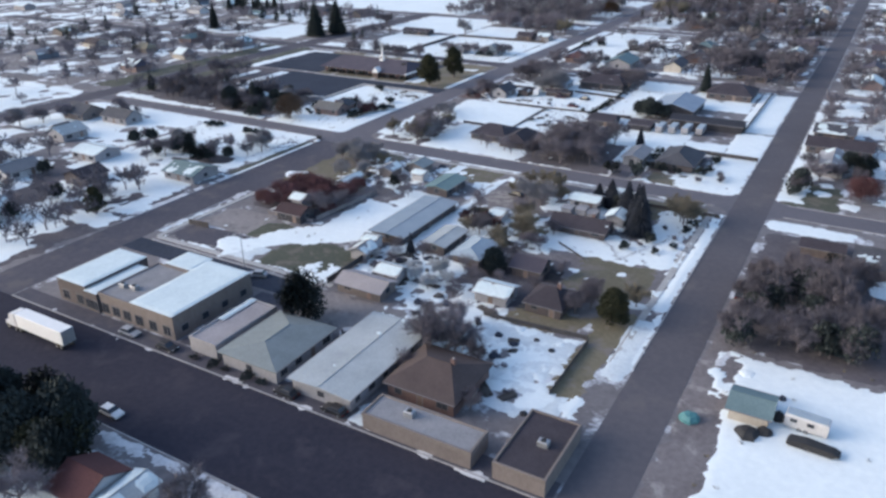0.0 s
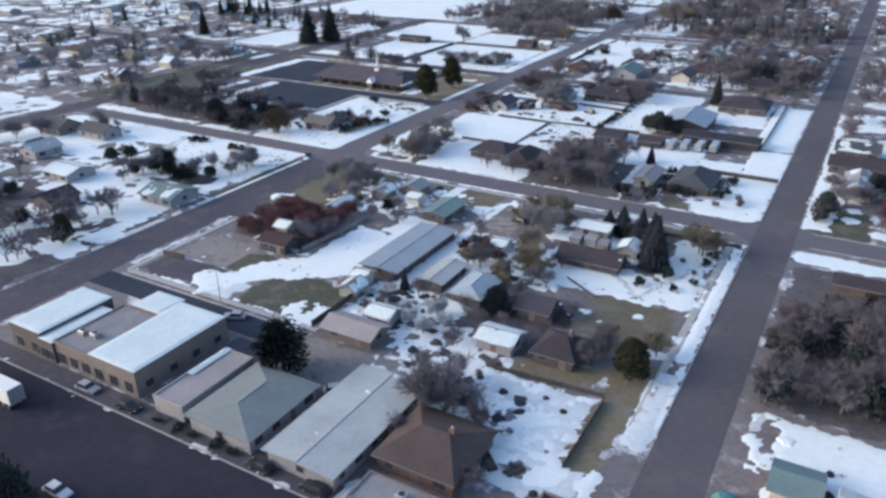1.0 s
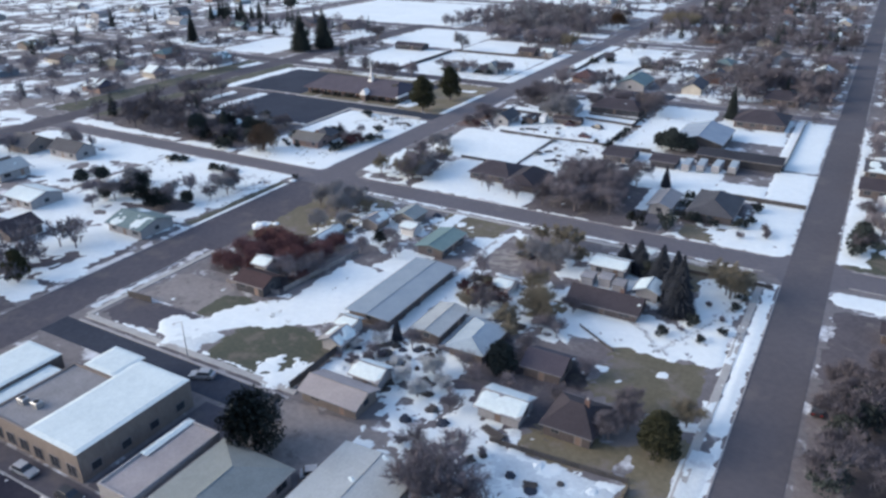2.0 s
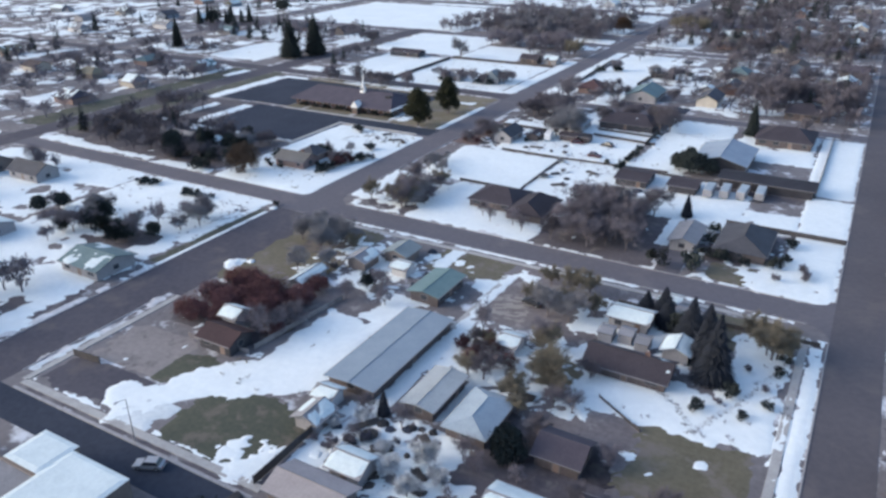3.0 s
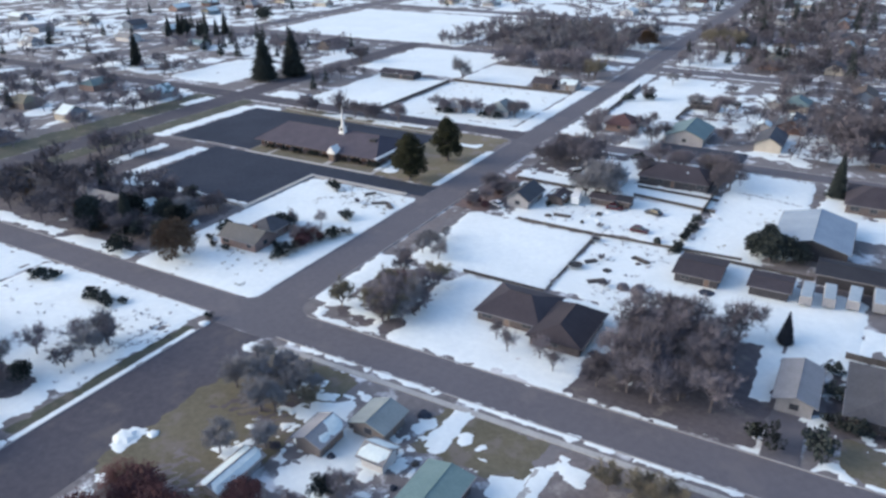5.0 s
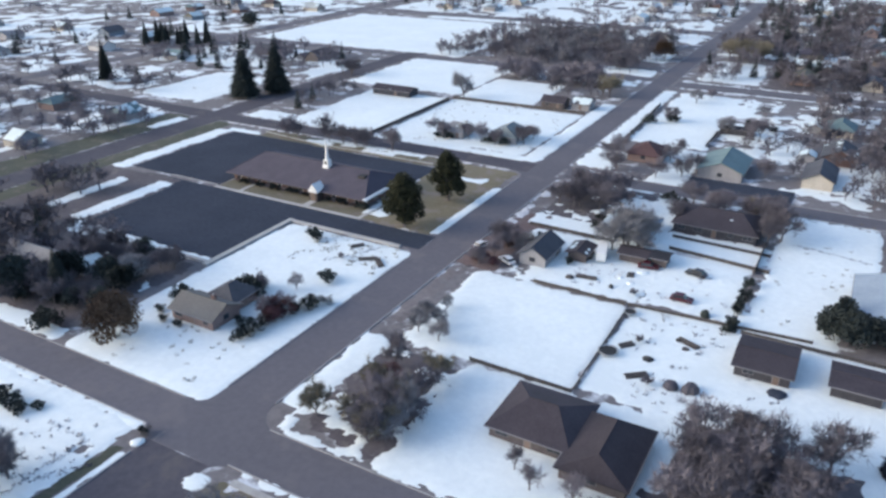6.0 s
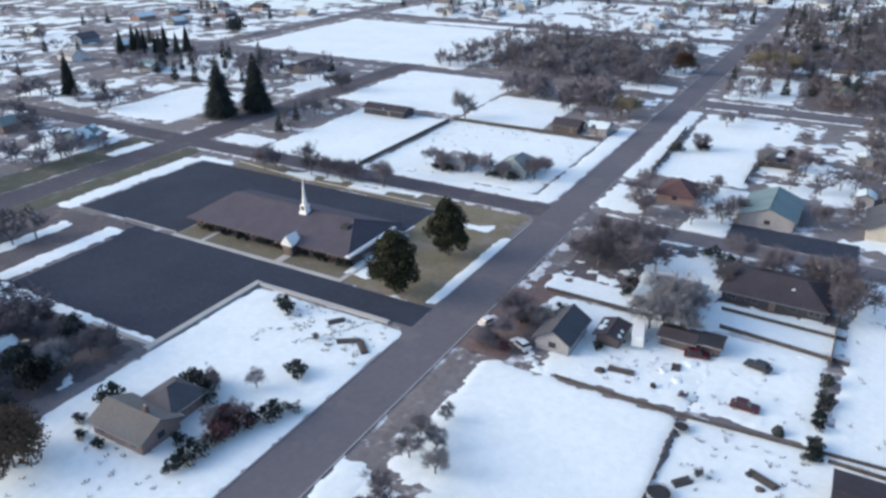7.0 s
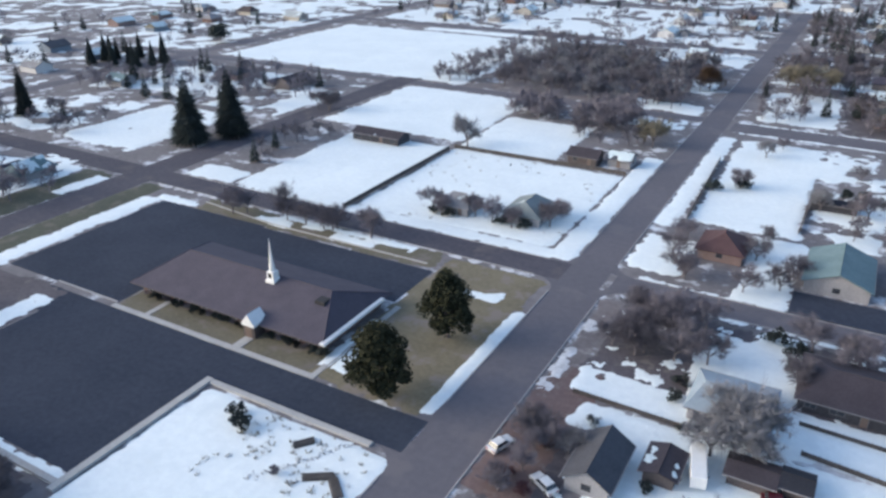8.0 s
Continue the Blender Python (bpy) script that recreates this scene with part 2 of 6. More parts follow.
# ---- mesh tools ----
class Shape:
    """Vertices and faces of one part, gathered from boxes, prisms, tubes and sheets."""

    def __init__(self):
        self.v, self.f = [], []

    def add(self, verts, faces):
        o = len(self.v)
        self.v += [tuple(p) for p in verts]
        self.f += [tuple(i + o for i in f) for f in faces]
        return self

    def box(self, x0, x1, y0, y1, z0, z1, ch=0.0):
        """A box; ch chamfers its upper edges."""
        if ch <= 0:
            return self.add([(x0, y0, z0), (x1, y0, z0), (x1, y1, z0), (x0, y1, z0), (x0, y0, z1), (x1, y0, z1), (x1, y1, z1), (x0, y1, z1)],
                            [(3, 2, 1, 0), (4, 5, 6, 7), (0, 1, 5, 4), (1, 2, 6, 5), (2, 3, 7, 6), (3, 0, 4, 7)])
        rings = [(0, z0), (0, z1 - ch), (ch, z1)]
        vs = [p for i, z in rings for p in ((x0 + i, y0 + i, z), (x1 - i, y0 + i, z), (x1 - i, y1 - i, z), (x0 + i, y1 - i, z))]
        fs = [(3, 2, 1, 0), (8, 9, 10, 11)] + [(r * 4 + k, r * 4 + (k + 1) % 4, r * 4 + 4 + (k + 1) % 4, r * 4 + 4 + k) for r in range(2) for k in range(4)]
        return self.add(vs, fs)

    def prism(self, outline, lo, hi, axis="z"):
        """An outline of two coordinates, pushed from lo to hi along an axis."""
        n = len(outline)
        put = {"z": lambda a, b, c: (a, b, c), "y": lambda a, b, c: (a, c, b), "x": lambda a, b, c: (c, a, b)}[axis]
        vs = [put(a, b, lo) for a, b in outline] + [put(a, b, hi) for a, b in outline]
        return self.add(vs, [tuple(range(n))[::-1], tuple(range(n, 2 * n))] + [(k, (k + 1) % n, n + (k + 1) % n, n + k) for k in range(n)])

    def tube(self, p, q, r0, r1, n=5):
        p, q = Vector(p), Vector(q)
        d = (q - p).normalized()
        a = d.orthogonal().normalized()
        b = d.cross(a)
        ring = [(a * math.cos(k * math.tau / n) + b * math.sin(k * math.tau / n)) for k in range(n)]
        return self.add([p + c * r0 for c in ring] + [q + c * r1 for c in ring],
                        [(k, (k + 1) % n, n + (k + 1) % n, n + k) for k in range(n)] + [tuple(range(n))[::-1], tuple(range(n, 2 * n))])

    def disc(self, x, y, z0, z1, r0, r1, n=16):
        return self.tube((x, y, z0), (x, y, z1), r0, r1, n)

    def mesh(self, name, material):
        me = bpy.data.meshes.new(name)
        me.from_pydata(self.v, [], self.f)
        me.materials.append(material)
        me.update()
        return me


def part(name, shape, material, parent, label=""):
    ob = new(name, shape.mesh(name, material) if isinstance(shape, Shape) else shape)
    ob.parent = parent
    return tagged(ob, label)


def thing(name, x, y, z, rz, label, category, group="", kind=""):
    ob = new(name)
    ob.empty_display_size = 0.5
    ob.matrix_basis = pose(x, y, z, 0, 0, rz)
    return tagged(ob, label, category, group, kind)


def structure(name, shape, material, label, kind="structure"):
    ob = new(name, shape.mesh(name, material))
    return tagged(ob, label, "", "", kind)


def sheet(name, x0, x1, y0, y1, material, label, ragged=1.5, cover=1.0, thick=0.14, step=0.7, grain=5.0, kind="stuff", turn=0.0):
    """Snow, grass or soil lying on the ground between the given sides: a low uneven blanket with a ragged edge and bare spots."""
    pad = ragged
    xs = np.arange(x0 - pad, x1 + pad + step, step)
    ys = np.arange(y0 - pad, y1 + pad + step, step)
    X, Y = np.meshgrid(xs, ys, indexing="ij")
    round_off = min(1.8, 0.2 * (x1 - x0), 0.2 * (y1 - y0))
    qx = np.abs(X - (x0 + x1) / 2) - (x1 - x0) / 2 + round_off
    qy = np.abs(Y - (y0 + y1) / 2) - (y1 - y0) / 2 + round_off
    inside = round_off - np.hypot(np.maximum(qx, 0), np.maximum(qy, 0)) - np.minimum(np.maximum(qx, qy), 0)
    f = inside + ragged * 2.6 * (fbm(X / grain + 3, Y / grain + 9) - 0.5) + 2.2 * min(ragged, 1.0) * (fbm(X / 1.5, Y / 1.5, 2) - 0.5)
    if cover < 1:
        f = np.minimum(f, (cover - 1.35 * fbm(X / grain / 1.3 + 71, Y / grain / 1.3 + 29) + 0.22) * 7)
    Z = thick * np.clip(f / 0.8, -1, 1) + 0.35 * thick * (fbm(X / 1.7, Y / 1.7, 3) - 0.5)
    Z = np.where(Z < 0, -0.3, Z)
    ny = len(ys)
    keep = np.maximum(np.maximum(Z[:-1, :-1], Z[1:, :-1]), np.maximum(Z[:-1, 1:], Z[1:, 1:])) > 0
    i, j = np.nonzero(keep)
    a = i * ny + j
    faces = np.stack([a, a + ny, a + ny + 1, a + 1], 1)
    used, inv = np.unique(faces, return_inverse=True)
    Z = np.maximum(Z, -0.06)
    if turn:
        mx, my, ca, sa = (x0 + x1) / 2, (y0 + y1) / 2, math.cos(radians(turn)), math.sin(radians(turn))
        X, Y = mx + (X - mx) * ca - (Y - my) * sa, my + (X - mx) * sa + (Y - my) * ca
    pts = np.stack([X.ravel(), Y.ravel(), Z.ravel()], 1)[used]
    me = bpy.data.meshes.new(name)
    me.from_pydata(pts.tolist(), [], inv.reshape(-1, 4).tolist())
    me.materials.append(material)
    me.shade_smooth()
    return tagged(new(name, me), label, "", "", kind)


# ---- ground, roads, kerbs, pavements ----
structure("ground", Shape().add([(-4000, -4000, 0), (4000, -4000, 0), (4000, 4000, 0), (-4000, 4000, 0)], [(0, 1, 2, 3)]), M["earth"], "flat winter ground of soil, withered grass and thin snow")


def road(x0, x1, y0, y1, top, label, material="asphalt"):
    return structure("road", Shape().box(x0, x1, y0, y1, -0.3, top), M[material], label)


road(-5.8, 4.2, -1, 138,0.036, "worn grey asphalt residential street")
road(-6.0, 2.9, 138,900, 0.036, "worn grey asphalt residential street")
road(-6.7, 5.6, -121.2, -1.2, 0.036, "dark patched asphalt residential street", "mid_asphalt")
road(5.4, 8.8, -50, -4, 0.030, "dark patched asphalt shoulder", "mid_asphalt")
road(-150, -5.7, 1.4, 9.0, 0.030, "worn grey asphalt side street")
road(4.1, 330, 0.5, 9.2, 0.030, "worn grey asphalt side street")
road(128.4, 137.4, -121, 900, 0.036, "straight grey asphalt street", "street_asphalt")
road(-700, 900, -139.5, -121, 0.042, "wide dark asphalt highway", "highway")
road(4.5, 62, -93, -87, 0.030, "short dark asphalt lane beside a long kerb", "dark_asphalt")
road(-420, -5.7, 138.2, 146.6, 0.030, "dark asphalt cross street", "mid_asphalt")
road(4.5, 330, 139.3, 146.5, 0.030, "grey asphalt cross street")
road(-420, -6.5, 277, 284, 0.030, "far grey asphalt cross street")
road(4.5, 330, 270, 281, 0.030, "far grey asphalt cross street")
road(-420, 330, 420, 429, 0.030, "far grey asphalt cross street")
road(-420, 330, 570, 579, 0.030, "far grey asphalt cross street")
road(-142, -130.5, -118, 700, 0.036, "dark asphalt street beyond the car park", "mid_asphalt")
road(-270, -261, -118, 700, 0.036, "far grey asphalt street")
road(262, 271, -118, 700, 0.036, "far grey asphalt street")


def corner(x, y, sx, sy, r=5.5):
    """The rounded asphalt corner where two streets meet at x, y."""
    arc = [(x + sx * (r - r * math.cos(k * math.pi / 16)), y + sy * (r - r * math.sin(k * math.pi / 16))) for k in range(9)]
    pts = [(x - sx * 0.3, y - sy * 0.3), (x - sx * 0.3, y + sy * r)] + arc + [(x + sx * r, y - sy * 0.3)]
    structure("road", Shape().prism(pts if sx * sy < 0 else pts[::-1], -0.2, 0.026), M["asphalt"], "rounded asphalt street corner")


for x, y, sx, sy in ((-5.8, 9.0, -1, 1), (-6.6, 1.4, -1, -1), (4.2, 9.2, 1, 1), (4.6, 0.5, 1, -1), (128.4, 9.2, -1, 1), (128.4, 0.5, -1, -1), (137.4, 9.2, 1, 1), (137.4, 0.5, 1, -1),
                     (-6.0, 146.6, -1, 1), (-5.8, 138.2, -1, -1), (2.9, 146.5, 1, 1), (4.2, 139.3, 1, -1), (-5.8, 76.2, -1, -1), (-5.8, 84.2, -1, 1)):
    corner(x, y, sx, sy)


def kerb(x0, x1, y0, y1):
    structure("kerb", Shape().box(x0, x1, y0, y1, -0.2, 0.15, 0.02), M["kerbstone"], "pale concrete kerb along the street")


kerb(-6.95, -6.7, -84, -4.5)
for y0, y1 in ((14.7, 70.5), (90, 132.5)):
    kerb(-6.05, -5.8, y0, y1)
for y0, y1 in ((152.3, 266), (285, 416)):
    kerb(-6.25, -6.0, y0, y1)
kerb(5.6, 5.85, -83, -52)
kerb(4.2, 4.45, 14.8, 133.6)
for y0, y1 in ((152.2, 266), (285, 416)):
    kerb(2.9, 3.15, y0, y1)
for y0, y1 in ((-84, -5), (12, 135), (150, 266), (285, 416)):
    kerb(128.15, 128.4, y0, y1)
    if y0 > 0:
        kerb(137.4, 137.65, y0, y1)
for x0, x1 in ((-127, -10), (-250, -145)):
    kerb(x0, x1, 1.15, 1.4)
    kerb(x0, x1, 9.0, 9.25)
for x0, x1 in ((8, 124), (141, 255)):
    kerb(x0, x1, 0.25, 0.5)
    kerb(x0, x1, 9.2, 9.45)
    kerb(x0, x1, 139.05, 139.3)
    kerb(x0, x1, 146.5, 146.75)
kerb(-127, -11.5, 137.95, 138.2)
kerb(-127, -11.5, 146.6, 146.85)
structure("kerb", Shape().box(9, 63, -87.0, -86.4, -0.2, 0.15, 0.02), M["kerbstone"], "pale concrete kerb along the lane")
kerb(-120, -8, -121.0, -120.7)
kerb(6.2, 127.6, -121.0, -120.7)
kerb(-120, 120, -139.8, -139.5)


def pavement(x0, x1, y0, y1, label="pale concrete pavement", material="concrete", top=0.12):
    return structure("pavement", Shape().box(x0, x1, y0, y1, -0.2, top, 0.01), M[material], label)


pavement(9, 63, -85.5, -84.1, "long pale concrete pavement beside the lane")
pavement(8.0, 9.4, -84.5, -50, "narrow concrete pavement beside the street")
pavement(123.8, 125.2, -84, -5, "narrow concrete pavement beside the street")
pavement(11, 120, -2.6, -1.4, "narrow concrete pavement beside the street")
pavement(-79.4, -28.6, 84.3, 85.5, "concrete path in front of the church")
pavement(-71, -69.8, 85.5, 91.6, "short concrete path to a side door of the church")
pavement(-48.0, -46.0, 85.5, 88.9, "short concrete path to the church porch")
pavement(-29.8, -28.6, 85.5, 112, "concrete path beside the church gable")
pavement(51.5, 61.5, -116.5, -94, "stained dark yard beside the shop", "mid_asphalt", 0.06)
pavement(60, 128, -120.6, -116.4, "worn asphalt pavement beside the highway", "mid_asphalt", 0.05)
pavement(6.2, 59.9, -120.6, -116.9, "worn asphalt pavement beside the highway", "mid_asphalt", 0.05)
pavement(91.9, 97.2, 9.5, 21.9, "grey asphalt driveway up to the garage", "asphalt", 0.1)
pavement(48, 56, 9.5, 22, "snowy concrete driveway of the brick house", "dirty_snow")
pavement(64.6, 66, -34, -9, "pale concrete strip beside the yard")

pavement(44, 67.6, 101.9, 104.6, "pale slushy track between two fences", "dirty_snow", 0.1)
pavement(38, 66, 146.8, 156.8, "freshly paved black asphalt drive", "dark_asphalt", 0.24)

# car park of the church
structure("car_park", Shape().box(-115, -79.4, 86, 129.4, -0.2, 0.05), M["dark_asphalt"], "dark asphalt car park beside the church")
structure("car_park", Shape().box(-79.4, -31, 113.2, 128.6, -0.2, 0.05), M["dark_asphalt"], "dark asphalt car park behind the church")
structure("car_park", Shape().box(-98, -5.9, 76.2, 84.2, -0.2, 0.032), M["dark_asphalt"], "dark asphalt entrance drive")
structure("car_park", Shape().box(-90, -44.3, 49.5, 76.2, -0.2, 0.05), M["dark_asphalt"], "dark empty asphalt car park")
structure("kerb", Shape().box(-98, -79.6, 85.9, 86.3, -0.1, 0.16, 0.02), M["kerbstone"], "pale concrete kerb between the car parks")
structure("wall_1", Shape().box(-44.3, -42.9, 46, 76.0, -0.1, 0.45, 0.05), M["concrete"], "low pale concrete wall round the snowy lot")
structure("wall_2", Shape().box(-42.9, -10.5, 74.8, 75.9, -0.1, 0.4, 0.05), M["concrete"], "low pale concrete wall round the snowy lot")
structure("wall_3", Shape().box(-60, -44.3, 46.9, 47.9, -0.1, 0.45, 0.05), M["concrete"], "low pale concrete wall behind the car park")

# lawns and soil
GR, GG, DI = "withered olive lawn", "dark green winter lawn", "bare brown soil"


def lawn(x0, x1, y0, y1, m, lab, rag):
    """A lawn or a bare bed of soil, flush with the ground, with an uneven edge."""
    sheet("lawn", x0, x1, y0, y1, M[m], lab, rag, 1.0, 0.05, 0.9, 4.0, "structure")


lawn(-79.2, -30, 85.4, 93, "olive_grass", GR, 0.3)
lawn(-104, -32, 129.0, 137.6, "olive_grass", GR, 0.8)
lawn(-31, -7.4, 84.5, 136.6, "grass", GR, 0.8)
lawn(40, 61, -84, -68, "green_grass", GG, 1.5)
lawn(10.6, 31.5, -83.4, -74, "mid_asphalt", "dark wet asphalt yard", 0.9)
lawn(26, 37, -74, -64, "green_grass", GG, 1.2)
lawn(14, 38, -58, -38, "mulch", "dark soil and leaf litter", 2.0)
lawn(11, 28, -74, -61, "tan_soil", "bare tan-brown yard", 1.0)
lawn(84, 106, -76, -52, "mulch", "dark soil and leaf litter", 2.5)
lawn(88, 108, -63, -45, "dirt", DI, 2.0)
lawn(104, 122, -62, -44, "olive_grass", GR, 2.0)
lawn(67, 77, -27, -14, "gravel", "grey gravel yard", 1.5)
lawn(86, 93, -46, -30, "grass", GR, 2.5)
lawn(108, 124, -17, -3, "olive_grass", GR, 1.2)
lawn(-47, -18, -42, -30, "mulch", "dark soil and leaf litter", 2.5)
lawn(-10.9, -8.2, -42, -4.5, "green_grass", GG, 0.6)
lawn(12, 27, -22, -8, "mulch", "dark soil and leaf litter", 2.0)
lawn(36, 47, -42, -31, "dirt", DI, 1.5)
lawn(-70, -9, -117, -58, "mulch", "dark soil and leaf litter", 2.5)
lawn(66.5, 92, -28, -2.7, "dirt", DI, 1.0)
lawn(46, 64.5, -14, -2.7, "olive_grass", GR, 0.8)
lawn(7.5, 30, -40, -2.6, "olive_grass", GR, 1.2)
lawn(15, 50, -48, -30, "dirt", DI, 2.0)
lawn(117, 124, -100, -66, "grass", GR, 1.5)
lawn(100, 116, -80, -72, "grass", GR, 1.5)
lawn(138, 146, -116, -40, "dirt", DI, 1.5)
lawn(62, 88, -100, -86.6, "tan_soil", "bare tan-brown yard", 1.5)
lawn(60, 91, 9.8, 46, "mulch", "dark soil and leaf litter", 1.5)
lawn(138.5, 172, -68.5, -26, "mulch", "dark soil and leaf litter", 1.6)
lawn(137.6, 144, -116, -60, "dirt", DI, 0.8)
lawn(139, 165, -30, -10.5, "mulch", "dark soil and leaf litter", 1.5)
lawn(138.6, 153, 10.5, 30, "green_grass", GG, 1.2)
lawn(10, 29, 12, 38, "mulch", "dark soil and leaf litter", 2.0)
lawn(10, 60, 107, 137.4, "mulch", "dark soil and leaf litter", 3.0)
lawn(7, 16, 74, 102, "mulch", "dark soil and leaf litter", 2.0)
lawn(-127, -45, 11, 46, "mulch", "dark soil and leaf litter", 3.0)
lawn(-123, -91, 46, 84, "mulch", "dark soil and leaf litter", 1.0)
lawn(99.5, 115, 19, 42, "mulch", "dark soil and leaf litter", 1.5)
lawn(102, 114.5, 11, 20.5, "olive_grass", GR, 1.2)
# Darkens the strip of ground along the front of the long shed.
lawn(92, 116, 66, 71, "mulch", "dark soil and leaf litter", 0.8)
lawn(-130.3, -122, 20, 137, "green_grass", GG, 0.6)
lawn(-156, -142.4, 20, 137, "green_grass", GG, 1.2)
lawn(-95, -14, 284, 372, "dirt", DI, 8.0)
lawn(38, 60, 284, 330, "mulch", "dark soil and leaf litter", 5.0)


# snow
S1, S2 = "fresh white snow with ragged edges", "patchy melting snow"


def snow(x0, x1, y0, y1, cov, rag):
    """A field of snow; cov below 1 leaves bare spots."""
    big = (x1 - x0) * (y1 - y0) > 6000
    old = y1 <= -50 and 4 <= x0 and x1 <= 130
    sheet("snow", x0, x1, y0, y1, M["old_snow" if old else "snow"], S1 if cov > 0.84 else S2, rag, cov, 0.14, (3.0 if (x1 - x0) * (y1 - y0) > 40000 else 1.8) if big else 0.72, 6.0 if not big else 9.0)


# lot with the small brick house, and the fields beyond
snow(-42.5, -6.0, 9.3, 74.2, 1.0, 0.4)
snow(-60, -10.7, -30, 0.4, 0.94, 0.8)
snow(-8.3, -7.0, -42, -5, 0.95, 0.25)
snow(-60, -12, -42, -30, 0.4, 1.5)
snow(-125, -62, -40, 0.4, 0.62, 1.2)
snow(-128, -45, 9.8, 14, 0.7, 0.8)
snow(11.2, 44.9, 41.4, 73.6, 1.0, 0.7)
snow(26, 62, 9.5, 41, 0.9, 1.2)
snow(45.2, 78, 42.4, 75.2, 0.95, 0.8)
snow(56.5, 64, 24, 44, 0.92, 0.8)
snow(87.6, 91.6, 23, 48, 0.92, 0.6)
snow(91, 103.5, 37, 59.5, 0.94, 1.0)
snow(4.7, 10.6, 15.5, 40, 0.9, 0.9)
snow(5.0, 8.2, -6.2, -2.6, 0.95, 0.6)
snow(66, 88, 81, 138, 1.0, 0.8)
snow(62.5, 82, 73.8, 82.5, 0.98, 0.6)
snow(75.5, 90.5, 40.5, 73.5, 0.97, 0.8)
snow(115.5, 128, 75.5, 136.5, 1.0, 0.4)
snow(103, 117, 43, 57, 0.66, 1.0)
snow(78, 103, 47, 68, 0.8, 1.2)
snow(98, 114, 9.4, 24, 0.5, 1.0)
snow(112, 128, 9.4, 24, 0.85, 1.0)
snow(117, 128, 9.4, 74, 0.95, 0.7)
snow(90, 115, 101, 137.5, 0.72, 1.5)
snow(45.5, 64, 76, 103, 0.95, 0.8)
snow(20, 46, 75, 101.4, 0.93, 1.0)
snow(12.5, 33, 94, 101.6, 0.97, 0.8)
snow(9.4, 26, 102.4, 111, 0.95, 0.7)
snow(20, 64, 102, 111, 0.95, 0.8)
snow(26, 42.5, 109, 132, 0.88, 1.2)
snow(42, 66, 104.4, 115, 0.9, 0.8)
snow(-8.8, -6.1, 85, 122, 0.95, 0.4)
snow(-22, -12.8, 122.4, 126.2, 0.85, 1.2)
snow(-28.4, -24, 88, 99, 0.75, 1.0)
snow(-31, -28.2, 88, 106, 0.8, 0.5)
snow(-122.2, -116, 83, 130, 0.93, 0.8)
snow(-119, -104, 129.6, 133, 0.9, 0.6)
snow(-86, -74, 131, 135, 0.8, 0.8)
snow(-72, -65, 133.4, 137, 0.8, 0.6)
snow(-62, -39, 130.6, 135, 0.6, 0.8)
snow(-110.6, -105.6, 48, 78, 0.8, 0.8)
snow(-97, -91.4, 50, 81, 0.92, 0.8)
snow(-96, -82, 44, 47.6, 0.7, 0.8)
snow(-125, -111, 10.5, 16, 0.9, 0.8)
snow(-92, -44.2, 46.6, 49.6, 0.8, 0.8)
snow(-80, -40, 134.8, 137.6, 0.7, 0.6)
# north-west fields
snow(-108, -70.5, 147.9, 207, 0.97, 0.7)
snow(-68.5, -13, 152, 207.4, 1.0, 0.6)
snow(-69, -7.2, 147.3, 152.2, 0.95, 0.6)
snow(-12.5, -6.4, 149, 228, 0.97, 0.4)
snow(-128, -71, 214, 275, 0.95, 1.0)
snow(-69, -36, 209.6, 250, 0.97, 0.8)
snow(-60, -10, 262, 275, 0.6, 1.5)
snow(-250, -110, 287, 400, 1.0, 2.0)
snow(-127, -109, 147.6, 158, 0.9, 0.6)
snow(-195, -158, 154, 203, 0.85, 2.0)
snow(-250, -145, 207, 265, 0.5, 3.0)
snow(-250, -200, 154, 200, 0.5, 3.0)
snow(-36, -9, 285, 300, 0.8, 2.0)
snow(-34, -12, 318, 345, 0.85, 2.0)
snow(-200, -60, 405, 416, 0.9, 2.0)
snow(-60, -10, 380, 415, 0.8, 3.0)
snow(-400, -275, 150, 400, 0.4, 4.0)
snow(-250, -12, 432, 560, 0.6, 4.0)
snow(-167, -156, 106, 137, 0.95, 1.0)
snow(-148, -142.6, 118, 134, 0.95, 0.6)
snow(-250, -165, 20, 140, 0.36, 3.0)
# north-east blocks
snow(3.4, 8.6, 178, 262, 0.97, 0.6)
snow(10.4, 36, 184, 262, 0.93, 1.5)
snow(36, 50, 186, 262, 0.5, 1.5)
snow(49, 63, 184, 240, 0.62, 2.0)
snow(34, 42, 117, 137.4, 0.8, 1.0)
snow(3.8, 16, 151.6, 172, 0.8, 1.0)
snow(27, 38, 147.4, 182, 0.88, 1.0)
snow(56, 126, 153, 265, 0.36, 2.5)
snow(10.5, 36, 288, 338, 0.97, 1.6)
snow(8, 126, 354, 415, 0.36, 3.0)
snow(8, 126, 432, 565, 0.36, 4.0)
snow(141, 258, 153, 265, 0.36, 3.0)
snow(141, 258, 285, 415, 0.36, 3.0)
snow(138, 258, 432, 565, 0.45, 3.0)
snow(-600, -275, 405, 700, 0.55, 6.0)
snow(-258, 126, 584, 700, 0.4, 5.0)
snow(-300, 258, 712, 1000, 0.36, 6.0)
snow(-700, -410, 0, 400, 0.4, 6.0)
